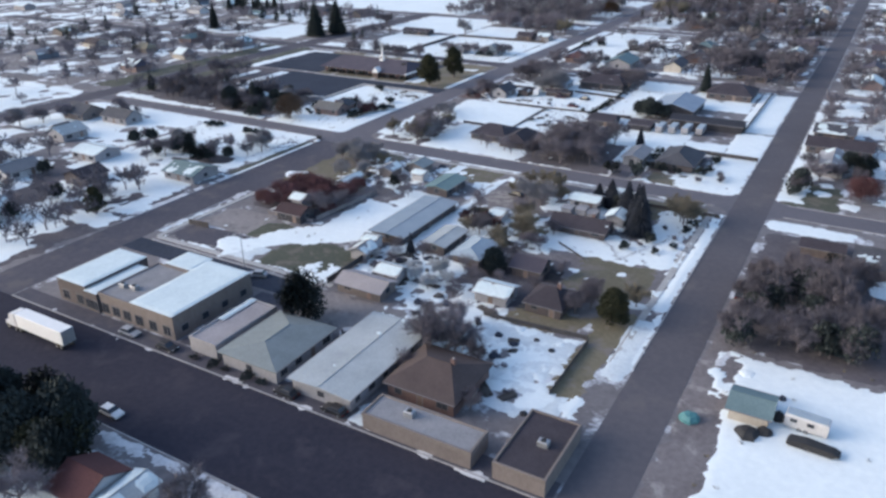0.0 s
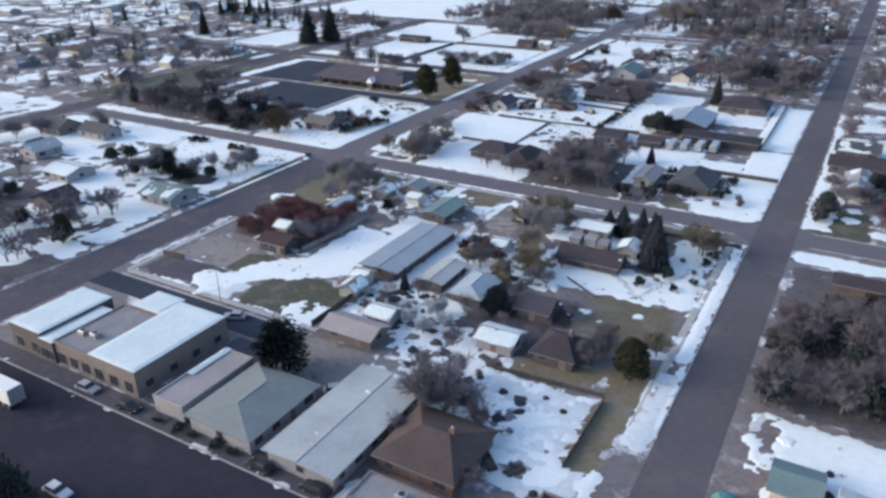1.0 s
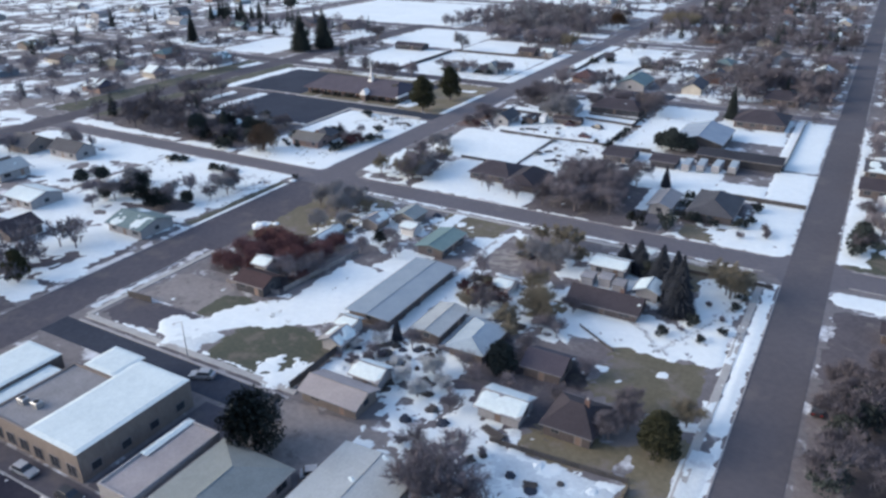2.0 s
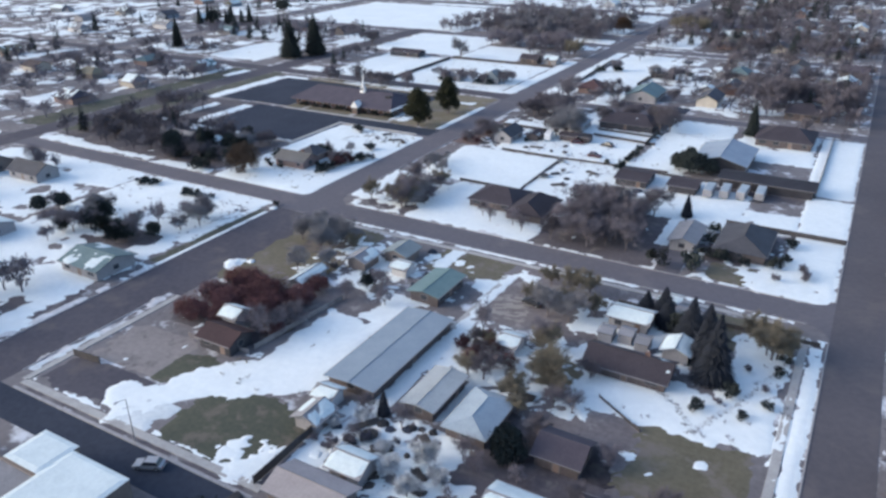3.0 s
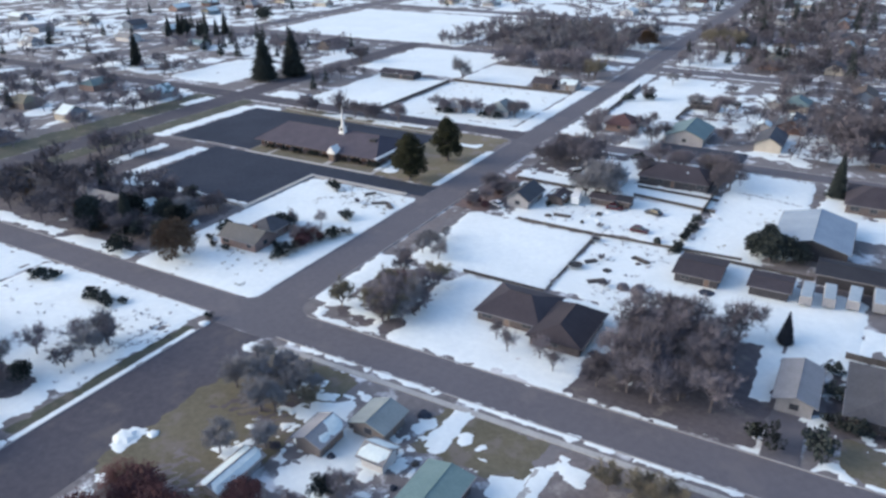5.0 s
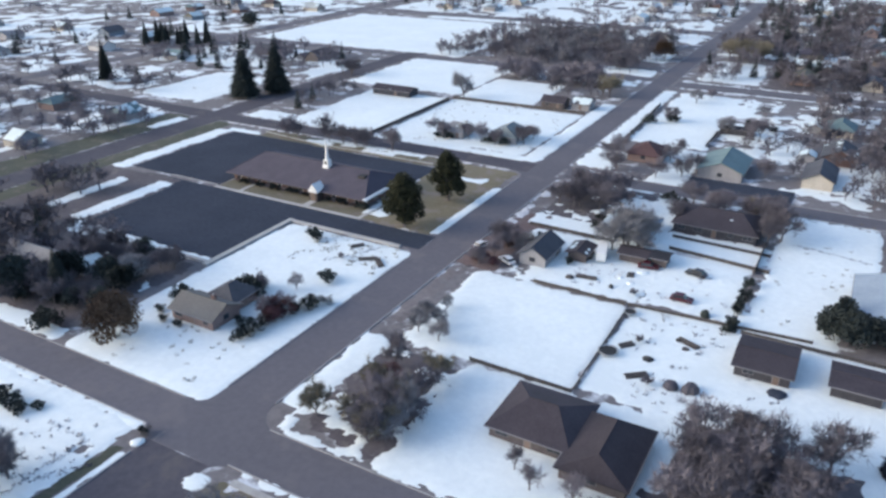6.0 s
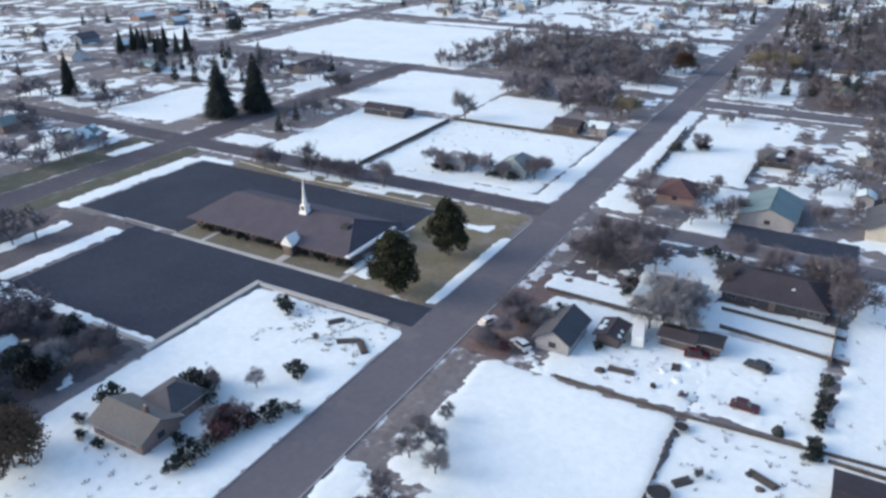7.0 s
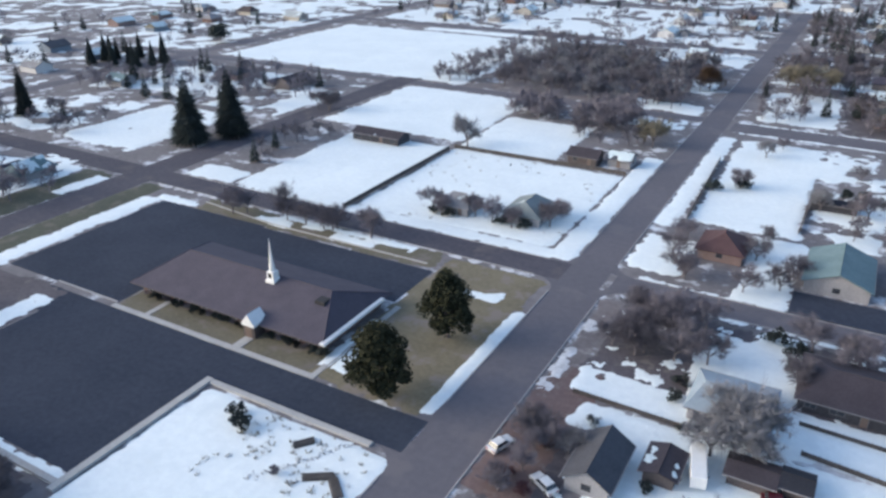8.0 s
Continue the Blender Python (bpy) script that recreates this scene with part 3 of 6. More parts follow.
# block between the lane and the side street
snow(29.5, 38.5, -85.2, -77, 0.9, 1.5)
snow(40, 54.5, -60, -39, 0.92, 2.0)
snow(46, 55, -40, -27, 0.75, 1.2)
snow(47.4, 51.6, -13, -1.4, 0.92, 0.5)
snow(32.8, 37, -29.6, -24.8, 0.75, 0.5)
snow(5.9, 8.0, -82, -68, 0.85, 0.5)
snow(64.9, 68.4, -60.5, -30.5, 1.0, 0.5)
snow(57, 64, -36, -32, 0.8, 0.6)
snow(76.4, 78.6, -60, -47, 0.9, 0.4)
snow(92, 117, -45, -32, 0.84, 2.2)
snow(113, 123.3, -44, -8, 0.84, 1.2)
snow(125.5, 127.8, -42, -8, 0.9, 0.4)
snow(92, 102, -26, -9, 0.45, 0.8)
snow(60, 75, -18, -4, 0.35, 1.0)
snow(66, 92, -48, -30, 0.34, 1.2)
snow(20, 45, -30, -8, 0.3, 1.0)
snow(119, 125.5, -63.5, -60.5, 0.9, 0.5)
snow(125.4, 127.8, -63, -40, 0.9, 0.4)
snow(123.4, 127.9, -89, -66.5, 0.78, 0.6)
snow(98.5, 117.4, -89, -80.6, 0.93, 0.6)
snow(97, 118, -97, -89, 0.5, 0.8)
snow(100, 122, -106, -97, 0.6, 0.8)
snow(88, 100, -90, -70, 0.5, 1.0)
snow(6, 10, -36, -30, 0.8, 1.2)
snow(52, 60, -104, -99, 0.5, 0.6)
snow(88, 96, -97, -88, 0.7, 0.8)
snow(93, 99, -120.5, -114, 0.7, 0.5)
# east of the straight street
snow(144.5, 200, -112, -70.5, 1.0, 1.0)
snow(138, 158, -9, -2.4, 0.8, 0.8)
snow(138, 145, 12, 40, 0.6, 1.2)
snow(146, 200, 12, 60, 0.28, 1.5)
snow(138, 143, 34, 76, 0.9, 0.8)
snow(151, 164, 44, 74, 0.75, 1.0)
snow(138, 200, 74, 140, 0.45, 2.0)
snow(72, 91, 161, 192, 0.8, 1.5)
snow(-56, -32, -55, -33, 0.72, 1.5)
snow(-17, -10.5, -80, -61, 0.6, 0.8)
snow(-26, -8.5, -89, -80, 0.55, 1.0)
snow(-34, -17, -79, -71, 0.5, 1.0)
snow(-44, -38, -75, -60, 0.7, 1.0)
snow(-99, -60, -14, 0.3, 0.8, 1.0)
snow(162, 258, -60, -4, 0.45, 2.0)
snow(200, 258, 10, 140, 0.45, 2.0)
snow(-120, -12, -116, -42, 0.5, 1.5)
snow(-60, -12, -62, -44, 0.6, 1.5)
snow(-250, -145, -110, 10, 0.6, 3.0)
snow(-12, -7.6, -80, -43, 0.42, 0.8)
snow(7, 12, -116, -96, 0.45, 0.8)
snow(60, 90, -165, -145, 0.4, 1.0)
snow(-400, -275, -110, 140, 0.36, 4.0)


for x0, x1, y0, y1, cov in ((62, 85, -80, -61, 0.66), (70, 84, -78, -64, 0.6), (66, 97, -50, -31, 0.5), (98, 118, -98, -80, 0.45), (84, 93, -50, -34, 0.5), (20, 50, -30, -8, 0.26), (28, 62, 76, 102, 0.45), (84, 104, -98, -76, 0.45), (52, 61.5, -86, -76, 0.5), (140, 146, -86, -70, 0.46), (17, 34, 74, 112, 0.35)):
    sheet("snow", x0, x1, y0, y1, M["snow"], "specks of melting snow between yard clutter", 0.8, cov, 0.17, 0.42, 1.3)
sheet("snow", 21, 57, -73.5, -63.5, M["snow"], S1, 2.6, 0.95, 0.14, 0.6, 6.0, "stuff", 52)
sheet("snow", 41, 57, -66, -58, M["snow"], S1, 2.2, 0.9, 0.14, 0.6, 6.0, "stuff", 30)


def scraps(x0, x1, y0, y1, cov):
    """Small scraps of melting snow."""
    sheet("snow", x0, x1, y0, y1, M["snow"], "scattered scraps of melting snow", 1.0, cov, 0.12, 0.5, 2.4)


scraps(78, 98, -92, -70, 0.55)
scraps(66, 96, -50, -28, 0.5)
scraps(44, 64, -34, -6, 0.3)
scraps(20, 48, -32, -6, 0.28)
scraps(84, 108, -30, -8, 0.48)
scraps(78, 96, -99, -88, 0.36)
scraps(104, 124, -104, -96, 0.5)
scraps(92, 118, -56, -44, 0.2)
scraps(113, 123, -44, -9, 0.3)
scraps(12, 26, -72, -62, 0.12)
scraps(51, 61, -86, -77, 0.46)
scraps(60, 92, 10, 48, 0.15)
scraps(8, 30, 10, 42, 0.42)
scraps(10, 62, 106, 137, 0.36)
scraps(96, 118, 18, 44, 0.3)
scraps(-80, -45, 14, 46, 0.16)
scraps(11, 40, -60, -36, 0.25)


def verge(x0, x1, y0, y1, m, cov):
    """A narrow strip of snow, slush or soil along a kerb."""
    sheet("snow" if "snow" in m else "verge", x0, x1, y0, y1, M[m], {"snow": "thin line of snow along the kerb", "dirty_snow": "grey slush along the kerb", "mulch": "dark soil beside the street", "redsoil": "bare red-brown soil beside the street", "dirt": "bare brown verge beside the street", "dark_asphalt": "dark wet asphalt drive"}[m], 0.6, cov, 0.13 if "snow" in m else 0.06, 0.5, 2.5)


verge(9, 30, -0.6, 0.75, "snow", 0.9)
verge(30, 64, -0.6, 0.75, "snow", 0.66)
verge(64, 122, -0.6, 0.75, "snow", 0.55)
verge(64.4, 67.3, -34, -8, "snow", 1.0)
verge(10, 60, 9.6, 10.8, "snow", 0.6)
verge(60, 126, 9.6, 10.8, "snow", 0.62)
verge(-40, -9, 9.4, 10.4, "snow", 0.9)
verge(-110, -11, -0.4, 1.0, "snow", 0.8)
verge(5.0, 8.5, 44, 73, "dirt", 0.75)
verge(4.7, 15, 74.5, 110, "redsoil", 1.0)
verge(5.0, 9.5, 104, 135, "dirt", 0.8)
verge(4.9, 8.0, 100, 133.5, "dirty_snow", 0.36)
verge(-9.2, -6.9, -82, -43, "dirty_snow", 0.6)
verge(5.0, 7.6, -80, -52, "dirty_snow", 0.5)
verge(123.5, 125.5, -84, -5, "snow", 0.5)
verge(126.6, 128.1, -84, -5, "snow", 0.55)
verge(126.8, 128.1, 12, 74, "snow", 0.9)
verge(137.7, 139.5, -40, -14, "dirty_snow", 0.3)
verge(137.7, 140, 12, 135, "snow", 0.7)
verge(-127, -11, 136.7, 137.9, "dirty_snow", 0.55)
verge(-108, -11, 146.9, 148.2, "snow", 0.85)
verge(10, 120, 137.6, 139.0, "snow", 0.6)
verge(8, 120, 268.2, 269.8, "snow", 0.75)
verge(6, 120, 281.4, 283, "snow", 0.7)
verge(8.5, 37.5, 146.8, 148.2, "snow", 0.65)
verge(7, 62, -121.4, -119.8, "dirty_snow", 0.3)
verge(62, 127, -121.4, -119.8, "dirty_snow", 0.38)
verge(9.5, 62, -84.0, -83.0, "snow", 0.5)
verge(9.5, 62, -86.3, -85.6, "mulch", 1.0)
verge(30, 100, -142, -139.9, "dirty_snow", 0.55)
verge(140, 144.5, -82, -70, "dirty_snow", 0.4)


# ---- houses ----
def roof_snow(shape, p, u, v, nu, cover, seed):
    """A ragged sheet of snow on one roof slope that starts at p and runs along u and v."""
    lu, lv = u.length, v.length
    a, b = max(3, int(lu / 0.7)), max(3, int(lv / 0.7))
    U, V = np.meshgrid(np.linspace(0, 1, a), np.linspace(0, 1, b), indexing="ij")
    edge = np.minimum(np.minimum(U, 1 - U) * lu, np.minimum(V, 1 - V) * lv)
    f = edge - 0.15 + (0.5 if cover < 1 else 0.15) * (fbm(U * lu / 2 + seed, V * lv / 2 + seed) - 0.5)
    if cover < 1:
        f = np.minimum(f, (cover - 1.3 * fbm(U * lu / 3 + seed * 3, V * lv / 3) + 0.2) * 4)
    H = 0.12 * np.clip(f / 0.4, -1, 1)
    pts = [tuple(p + u * float(U[i, j]) + v * float(V[i, j]) + nu * (float(H[i, j]) + 0.02)) for i in range(a) for j in range(b)]
    faces = [(i * b + j, (i + 1) * b + j, (i + 1) * b + j + 1, i * b + j + 1) for i in range(a - 1) for j in range(b - 1) if max(H[i, j], H[i + 1, j], H[i, j + 1], H[i + 1, j + 1]) > 0]
    if faces:
        shape.add(pts, faces)


FOOTPRINTS = [(-49, -37, -73, -61), (98, 114, 156, 173), (144, 152, 38, 57), (139, 159, 60, 88), (-67, -53, -56, -44), (21, 34, -157, -146), (68, 82, -155, -145)]


def taken(x, y, margin=0.4):
    """Whether a spot lies inside a building's plot."""
    return any(a - margin < x < b + margin and c - margin < y < d + margin for a, b, c, d in FOOTPRINTS)


def house(x0, x1, y0, y1, label, wall_h=2.5, rise=2.2, ridge="x", roof="grey", wall="tan", cover=0.0, hip=0.0, rz=0.0, over=0.6, windows=True, chimney=False, kind="house", category="house", group="", garage=False, detail=True):
    """A small building over its footprint: walls, roof planes, trim, windows with frames and panes, doors, a chimney and what snow lies on it."""
    w, d = x1 - x0, y1 - y0
    FOOTPRINTS.append((x0, x1, y0, y1))
    base = thing(kind, (x0 + x1) / 2, (y0 + y1) / 2, 0, rz + (0 if ridge == "x" else 90), label, category, group)
    a, b = (w / 2, d / 2) if ridge == "x" else (d / 2, w / 2)
    walls = Shape().box(-a, a, -b, b, -0.2, wall_h)
    if not hip:
        for s in (-1, 1):
            walls.prism([(-b, wall_h), (b, wall_h), (0, wall_h + rise)], min(s * a, s * (a - 0.2)), max(s * a, s * (a - 0.2)), "x")
    part("wall", walls, WALLS[wall], base)
    A, B = a + over, b + over
    drop = rise * over / b
    ez, rzz = wall_h - drop, wall_h + rise
    hx = A - hip
    t = 0.16
    top = [(-A, -B, ez), (A, -B, ez), (A, B, ez), (-A, B, ez), (-hx, 0, rzz), (hx, 0, rzz)]
    vs = top + [(x, y, z + t) for x, y, z in top]
    fs = [(0, 1, 5, 4)[::-1], (1, 2, 5)[::-1], (2, 3, 4, 5)[::-1], (3, 0, 4)[::-1], (6, 7, 11, 10), (8, 9, 10, 11), (0, 1, 7, 6), (1, 2, 8, 7), (2, 3, 9, 8), (3, 0, 6, 9)]
    fs += [(7, 8, 11), (9, 6, 10)]
    if not hip:
        fs = [(0, 1, 5, 4)[::-1], (2, 3, 4, 5)[::-1], (6, 7, 11, 10), (8, 9, 10, 11), (0, 1, 7, 6), (2, 3, 9, 8), (1, 5, 11, 7), (5, 2, 8, 11), (3, 4, 10, 9), (4, 0, 6, 10)]
    roof_ob = part("roof", Shape().add(vs, fs), ROOFS[roof], base)
    if detail:
        part("ridge_cap", Shape().tube((-hx, 0, rzz + t), (hx, 0, rzz + t), 0.1, 0.1, 6), ROOFS[roof], roof_ob)
    for s in (-1, 1) if detail else ():
        part("gutter", Shape().box(-A, A, min(s * B, s * (B + 0.12)), max(s * B, s * (B + 0.12)), ez + 0.02, ez + t + 0.01), M["frame"], roof_ob, "pale gutter")
    if cover > 0:
        sh = Shape()
        for s in (-1, 1):
            p = Vector((-A if s < 0 else A, s * B, ez + t))
            inset = hip * 0.5
            u = Vector((2 * A if s < 0 else -2 * A, 0, 0))
            v = Vector((0, -s * B, rzz - ez))
            p, u = p + u.normalized() * inset, u * (1 - 2 * inset / u.length)
            nrm = Vector((0, s * (rzz - ez), B)).normalized()
            roof_snow(sh, p, u, v, nrm, cover, abs(x0) + abs(y0) + s)
        if sh.f:
            tagged(part("roof_snow", sh, M["roof_snow"], roof_ob, "snow lying on the roof"), kind="stuff")
    rnd = random.Random(int(x0 * 13 + y0 * 7))
    if windows and detail:
        for s in (-1, 1):
            n = max(1, int(2 * a / 3.6))
            for k in range(n):
                cx = -a + (k + 0.5) * 2 * a / n
                if s < 0 and k == n // 2:
                    dr = part("door", Shape().box(cx - 0.48, cx + 0.48, -b - 0.05, -b - 0.003, 0.05, 2.1), M["door"], base)
                    part("door_frame", Shape().box(cx - 0.6, cx + 0.6, -b - 0.03, -b - 0.002, 0.05, 2.22), M["frame"], dr)
                    continue
                ww = rnd.choice((0.6, 0.8, 1.0))
                y_in, y_out = s * (b + 0.002), s * (b + 0.05)
                win = part("window", Shape().box(cx - ww - 0.08, cx + ww + 0.08, min(y_in, y_out), max(y_in, y_out), 0.92, 2.2), M["frame"], base)
                for q in (-1, 1):
                    m0, m1 = cx + (0.03 if q > 0 else -ww), cx + (ww if q > 0 else -0.03)
                    y_a, y_b = s * (b + 0.04), s * (b + 0.06)
                    part("pane", Shape().box(m0, m1, min(y_a, y_b), max(y_a, y_b), 1.0, 2.12), M["glass"], win)
        for s in (-1, 1):
            if b > 2.4:
                x_in, x_out = s * (a + 0.002), s * (a + 0.05)
                win = part("window", Shape().box(min(x_in, x_out), max(x_in, x_out), -0.75, 0.75, 0.95, 2.15), M["frame"], base)
                x_a, x_b = s * (a + 0.04), s * (a + 0.06)
                part("pane", Shape().box(min(x_a, x_b), max(x_a, x_b), -0.66, 0.66, 1.03, 2.07), M["glass"], win)
    if garage:
        gd = part("garage_door", Shape().box(a + 0.003, a + 0.05, -2.2, 2.2, 0.05, 2.2), M["trim"], base, "white panelled garage door")
        for k in range(4):
            part("panel", Shape().box(a + 0.05, a + 0.07, -2.15, 2.15, 0.1 + 0.53 * k, 0.58 + 0.53 * k), M["trim"], gd)
    if chimney:
        cx, cz = a * 0.4, rzz + 0.9
        ch = part("chimney", Shape().box(cx - 0.4, cx + 0.4, 0.2, 0.9, wall_h, cz), WALLS["brick"], roof_ob, "brick chimney")
        part("flue", Shape().disc(cx, 0.55, cz, cz + 0.3, 0.16, 0.14, 10), M["concrete"], ch)
    return base


def flat_building(x0, x1, y0, y1, h, label, roof="grey", wall="greywall", cover=0.0, units=0, kind="shop", windows=True):
    FOOTPRINTS.append((x0, x1, y0, y1))
    base = thing(kind, (x0 + x1) / 2, (y0 + y1) / 2, 0, 0, label, "building")
    a, b = (x1 - x0) / 2, (y1 - y0) / 2
    part("wall", Shape().box(-a, a, -b, b, -0.2, h - 0.003), WALLS[wall], base)
    roof_ob = part("roof", Shape().box(-a + 0.3, a - 0.3, -b + 0.3, b - 0.3, h - 0.3, h + 0.06), ROOFS[roof], base)
    for k, (q0, q1, r0, r1) in enumerate(((-a - 0.06, a + 0.06, -b - 0.06, -b + 0.3), (-a - 0.06, a + 0.06, b - 0.3, b + 0.06), (-a - 0.06, -a + 0.3, -b + 0.3, b - 0.3), (a - 0.3, a + 0.06, -b + 0.3, b - 0.3))):
        part("parapet", Shape().box(q0, q1, r0, r1, h - 0.35, h + (0.08 if cover > 0.5 else 0.3), 0.03), WALLS[wall], roof_ob)
    if cover > 0:
        sh = Shape()
        roof_snow(sh, Vector((-a - 0.1, -b - 0.1, h + 0.12)), Vector((2 * a + 0.2, 0, 0)), Vector((0, 2 * b + 0.2, 0)), Vector((0, 0, 1)), cover, abs(x0 + y0))
        if sh.f:
            tagged(part("roof_snow", sh, M["roof_snow"], roof_ob, "snow lying on the flat roof"), kind="stuff")
    rnd = random.Random(int(x0 * 3 + y0))
    for k in range(units):
        ux, uy = rnd.uniform(-a * 0.6, a * 0.6), rnd.uniform(-b * 0.6, b * 0.6)
        un = part("roof_unit", Shape().box(ux - 0.8, ux + 0.8, uy - 0.6, uy + 0.6, h, h + 1.0, 0.08), M["steel"], roof_ob, "steel ventilation unit")
        part("fan", Shape().disc(ux, uy, h + 1.0, h + 1.12, 0.45, 0.42, 14), M["black"], un)
    if windows:
        n = max(2, int(2 * a / 3))
        for k in range(n):
            cx = -a + (k + 0.5) * 2 * a / n
            win = part("window", Shape().box(cx - 1.1, cx + 1.1, -b - 0.06, -b - 0.003, 0.5, 2.7), M["frame"], base)
            part("pane", Shape().box(cx - 1.0, cx - 0.04, -b - 0.08, -b - 0.05, 0.6, 2.6), M["glass"], win)
            part("pane", Shape().box(cx + 0.04, cx + 1.0, -b - 0.08, -b - 0.05, 0.6, 2.6), M["glass"], win)
        nd = max(1, int(2 * b / 5))
        for k in range(nd):
            cy = -b + (k + 0.5) * 2 * b / nd
            win = part("window", Shape().box(a + 0.003, a + 0.06, cy - 0.9, cy + 0.9, 0.9, 2.4), M["frame"], base)
            part("pane", Shape().box(a + 0.05, a + 0.08, cy - 0.8, cy + 0.8, 1.0, 2.3), M["glass"], win)
    return base


# ---- trees and shrubs ----
def ribbon(sh, p, q, w, rnd, thin=False):
    d = q - p
    s = d.cross(Vector((rnd.uniform(-1, 1), rnd.uniform(-1, 1), rnd.uniform(-1, 1))))
    if s.length < 1e-5:
        return
    s = s.normalized() * w
    o = len(sh.v)
    if thin:
        sh.v += [tuple(p - s), tuple(p + s), tuple(q)]
        sh.f.append((o, o + 1, o + 2))
    else:
        sh.v += [tuple(p - s), tuple(p + s), tuple(q + s * 0.35), tuple(q - s * 0.35)]
        sh.f.append((o, o + 1, o + 2, o + 3))


def bare_tree_shapes(seed, height, spread, twigs=9, width=0.035, limbs=6, mid=5, sides=5):
    """Trunk with limbs, and a crown of fine bare twigs."""
    rnd = random.Random(seed)
    trunk, crown = Shape(), Shape()
    fork = height * rnd.uniform(0.16, 0.24)
    r = height * 0.022
    trunk.tube((0, 0, -0.2), (0.05, 0.03, fork), r * 1.25, r, sides + 2)

    def grow(p, d, length, rad, level):
        q = p + d * length
        q.z += length * 0.12
        if level < 2:
            trunk.tube(p, q, rad, rad * 0.6, sides)
        else:
            ribbon(crown, p, q, max(rad, width) * (1.5 if level > 3 else 1), rnd, level > 3)
        if level == 4:
            return
        n = (limbs, mid, mid, twigs)[level] if level < 4 else 0
        for _ in range(n):
            along = rnd.uniform(0.35, 1.0)
            side = Vector((rnd.gauss(0, 1), rnd.gauss(0, 1), rnd.gauss(0.25, 0.8))).normalized()
            nd = (d * (0.75 if level < 2 else 0.5) + side * (0.75 if level < 2 else 0.9)).normalized()
            grow(p + (q - p) * along, nd, length * (rnd.uniform(0.5, 0.75) if level < 3 else rnd.uniform(0.7, 1.2)), rad * 0.5, level + 1)

    for k in range(limbs):
        ang = k * math.tau / limbs + rnd.uniform(-0.4, 0.4)
        lean = rnd.uniform(0.35, 0.9) * spread
        d = Vector((math.cos(ang) * lean, math.sin(ang) * lean, 1)).normalized()
        grow(Vector((0.04, 0.02, fork * rnd.uniform(0.8, 1.0))), d, height * rnd.uniform(0.3, 0.42), r * 0.6, 1)
    return trunk, crown


def conifer_shapes(seed, height, radius, blunt=0.0, dense=9):
    """Trunk, and drooping boughs in whorls, each a fan of needle sprays."""
    rnd = random.Random(seed)
    trunk, crown = Shape(), Shape()
    trunk.tube((0, 0, -0.2), (0, 0, height * 0.9), height * 0.018 + 0.08, 0.04, 6)
    z = height * 0.04
    while z < height * 0.98:
        f = z / height
        prof = (1 - f) ** 0.85 if blunt <= 0 else math.sqrt(max(0.02, 1 - ((f - 0.42) / 0.6) ** 2))
        rad = radius * prof * rnd.uniform(0.82, 1.12) + 0.12
        n = max(5, int(rad * dense))
        for k in range(n):
            a = k * math.tau / n + rnd.uniform(-0.4, 0.4)
            rr = rad * rnd.uniform(0.7, 1.15)
            c, s = math.cos(a), math.sin(a)
            p = Vector((c * rr * 0.15, s * rr * 0.15, z + 0.25 * rr))
            q = Vector((c * rr, s * rr, z - 0.12 * rr + rnd.uniform(-0.1, 0.15)))
            side = Vector((-s, c, 0)) * (0.28 * rr + 0.16)
            mid = p.lerp(q, 0.6)
            for shift in (-1, -0.35, 0.35, 1):
                tip = q.lerp(mid, abs(shift) * 0.7) + side * shift
                w = 0.16 + 0.05 * rr
                sd = Vector((-s, c, rnd.uniform(-0.9, 0.9))).normalized() * w
                o = len(crown.v)
                crown.v += [tuple(p.lerp(q, 0.15) - sd), tuple(p.lerp(q, 0.15) + sd), tuple(tip)]
                crown.f.append((o, o + 1, o + 2))
        z += max(0.22, height * 0.024) * (1 if dense > 5 else 2)
    return trunk, crown


def leafy_shapes(seed, height, radius, leaf=0.2, count=5000, parts=30, taper=0.0):
    """Trunk with limbs, and withered leaves in clumps round the limb ends."""
    rnd = random.Random(seed)
    trunk, crown = Shape(), Shape()
    trunk.tube((0, 0, -0.2), (0, 0, height * 0.35), height * 0.028, height * 0.02, 7)
    clumps = []
    for k in range(parts):
        a, e = rnd.uniform(0, math.tau), rnd.uniform(-0.75 if taper else -0.3, 1.0)
        rr = radius * rnd.uniform(0.35, 0.9) * math.sqrt(max(0.05, 1 - max(0, e) ** 2 * 0.8)) * (1 - taper * max(0, e))
        c = Vector((math.cos(a) * rr, math.sin(a) * rr, height * (0.5 + 0.4 * e)))
        trunk.tube((0, 0, height * 0.3), c, height * 0.01, 0.02, 4)
        clumps.append((c, radius * rnd.uniform(0.25, 0.45)))
    for k in range(count):
        c, rc = clumps[k % len(clumps)]
        d = Vector((rnd.gauss(0, 1), rnd.gauss(0, 1), rnd.gauss(0, 0.8))).normalized() * rc * rnd.uniform(0.3, 1.0) ** 0.5
        p = c + d
        p.z = max(p.z, 0.1)
        u = Vector((rnd.gauss(0, 1), rnd.gauss(0, 1), rnd.gauss(0, 1))).normalized()
        v = u.orthogonal().normalized()
        s = leaf * rnd.uniform(0.6, 1.3)
        crown.add([p - u * s, p + v * s * 0.6, p + u * s, p - v * s * 0.6], [(0, 1, 2, 3)])
    return trunk, crown


TREES = {}


def tree_kind(key, name, shapes, leaf, label, category="tree", bark="bark"):
    TREES[key] = (name, shapes[0].mesh("trunk", M[bark]), shapes[1].mesh("crown", M[leaf]), label, category)


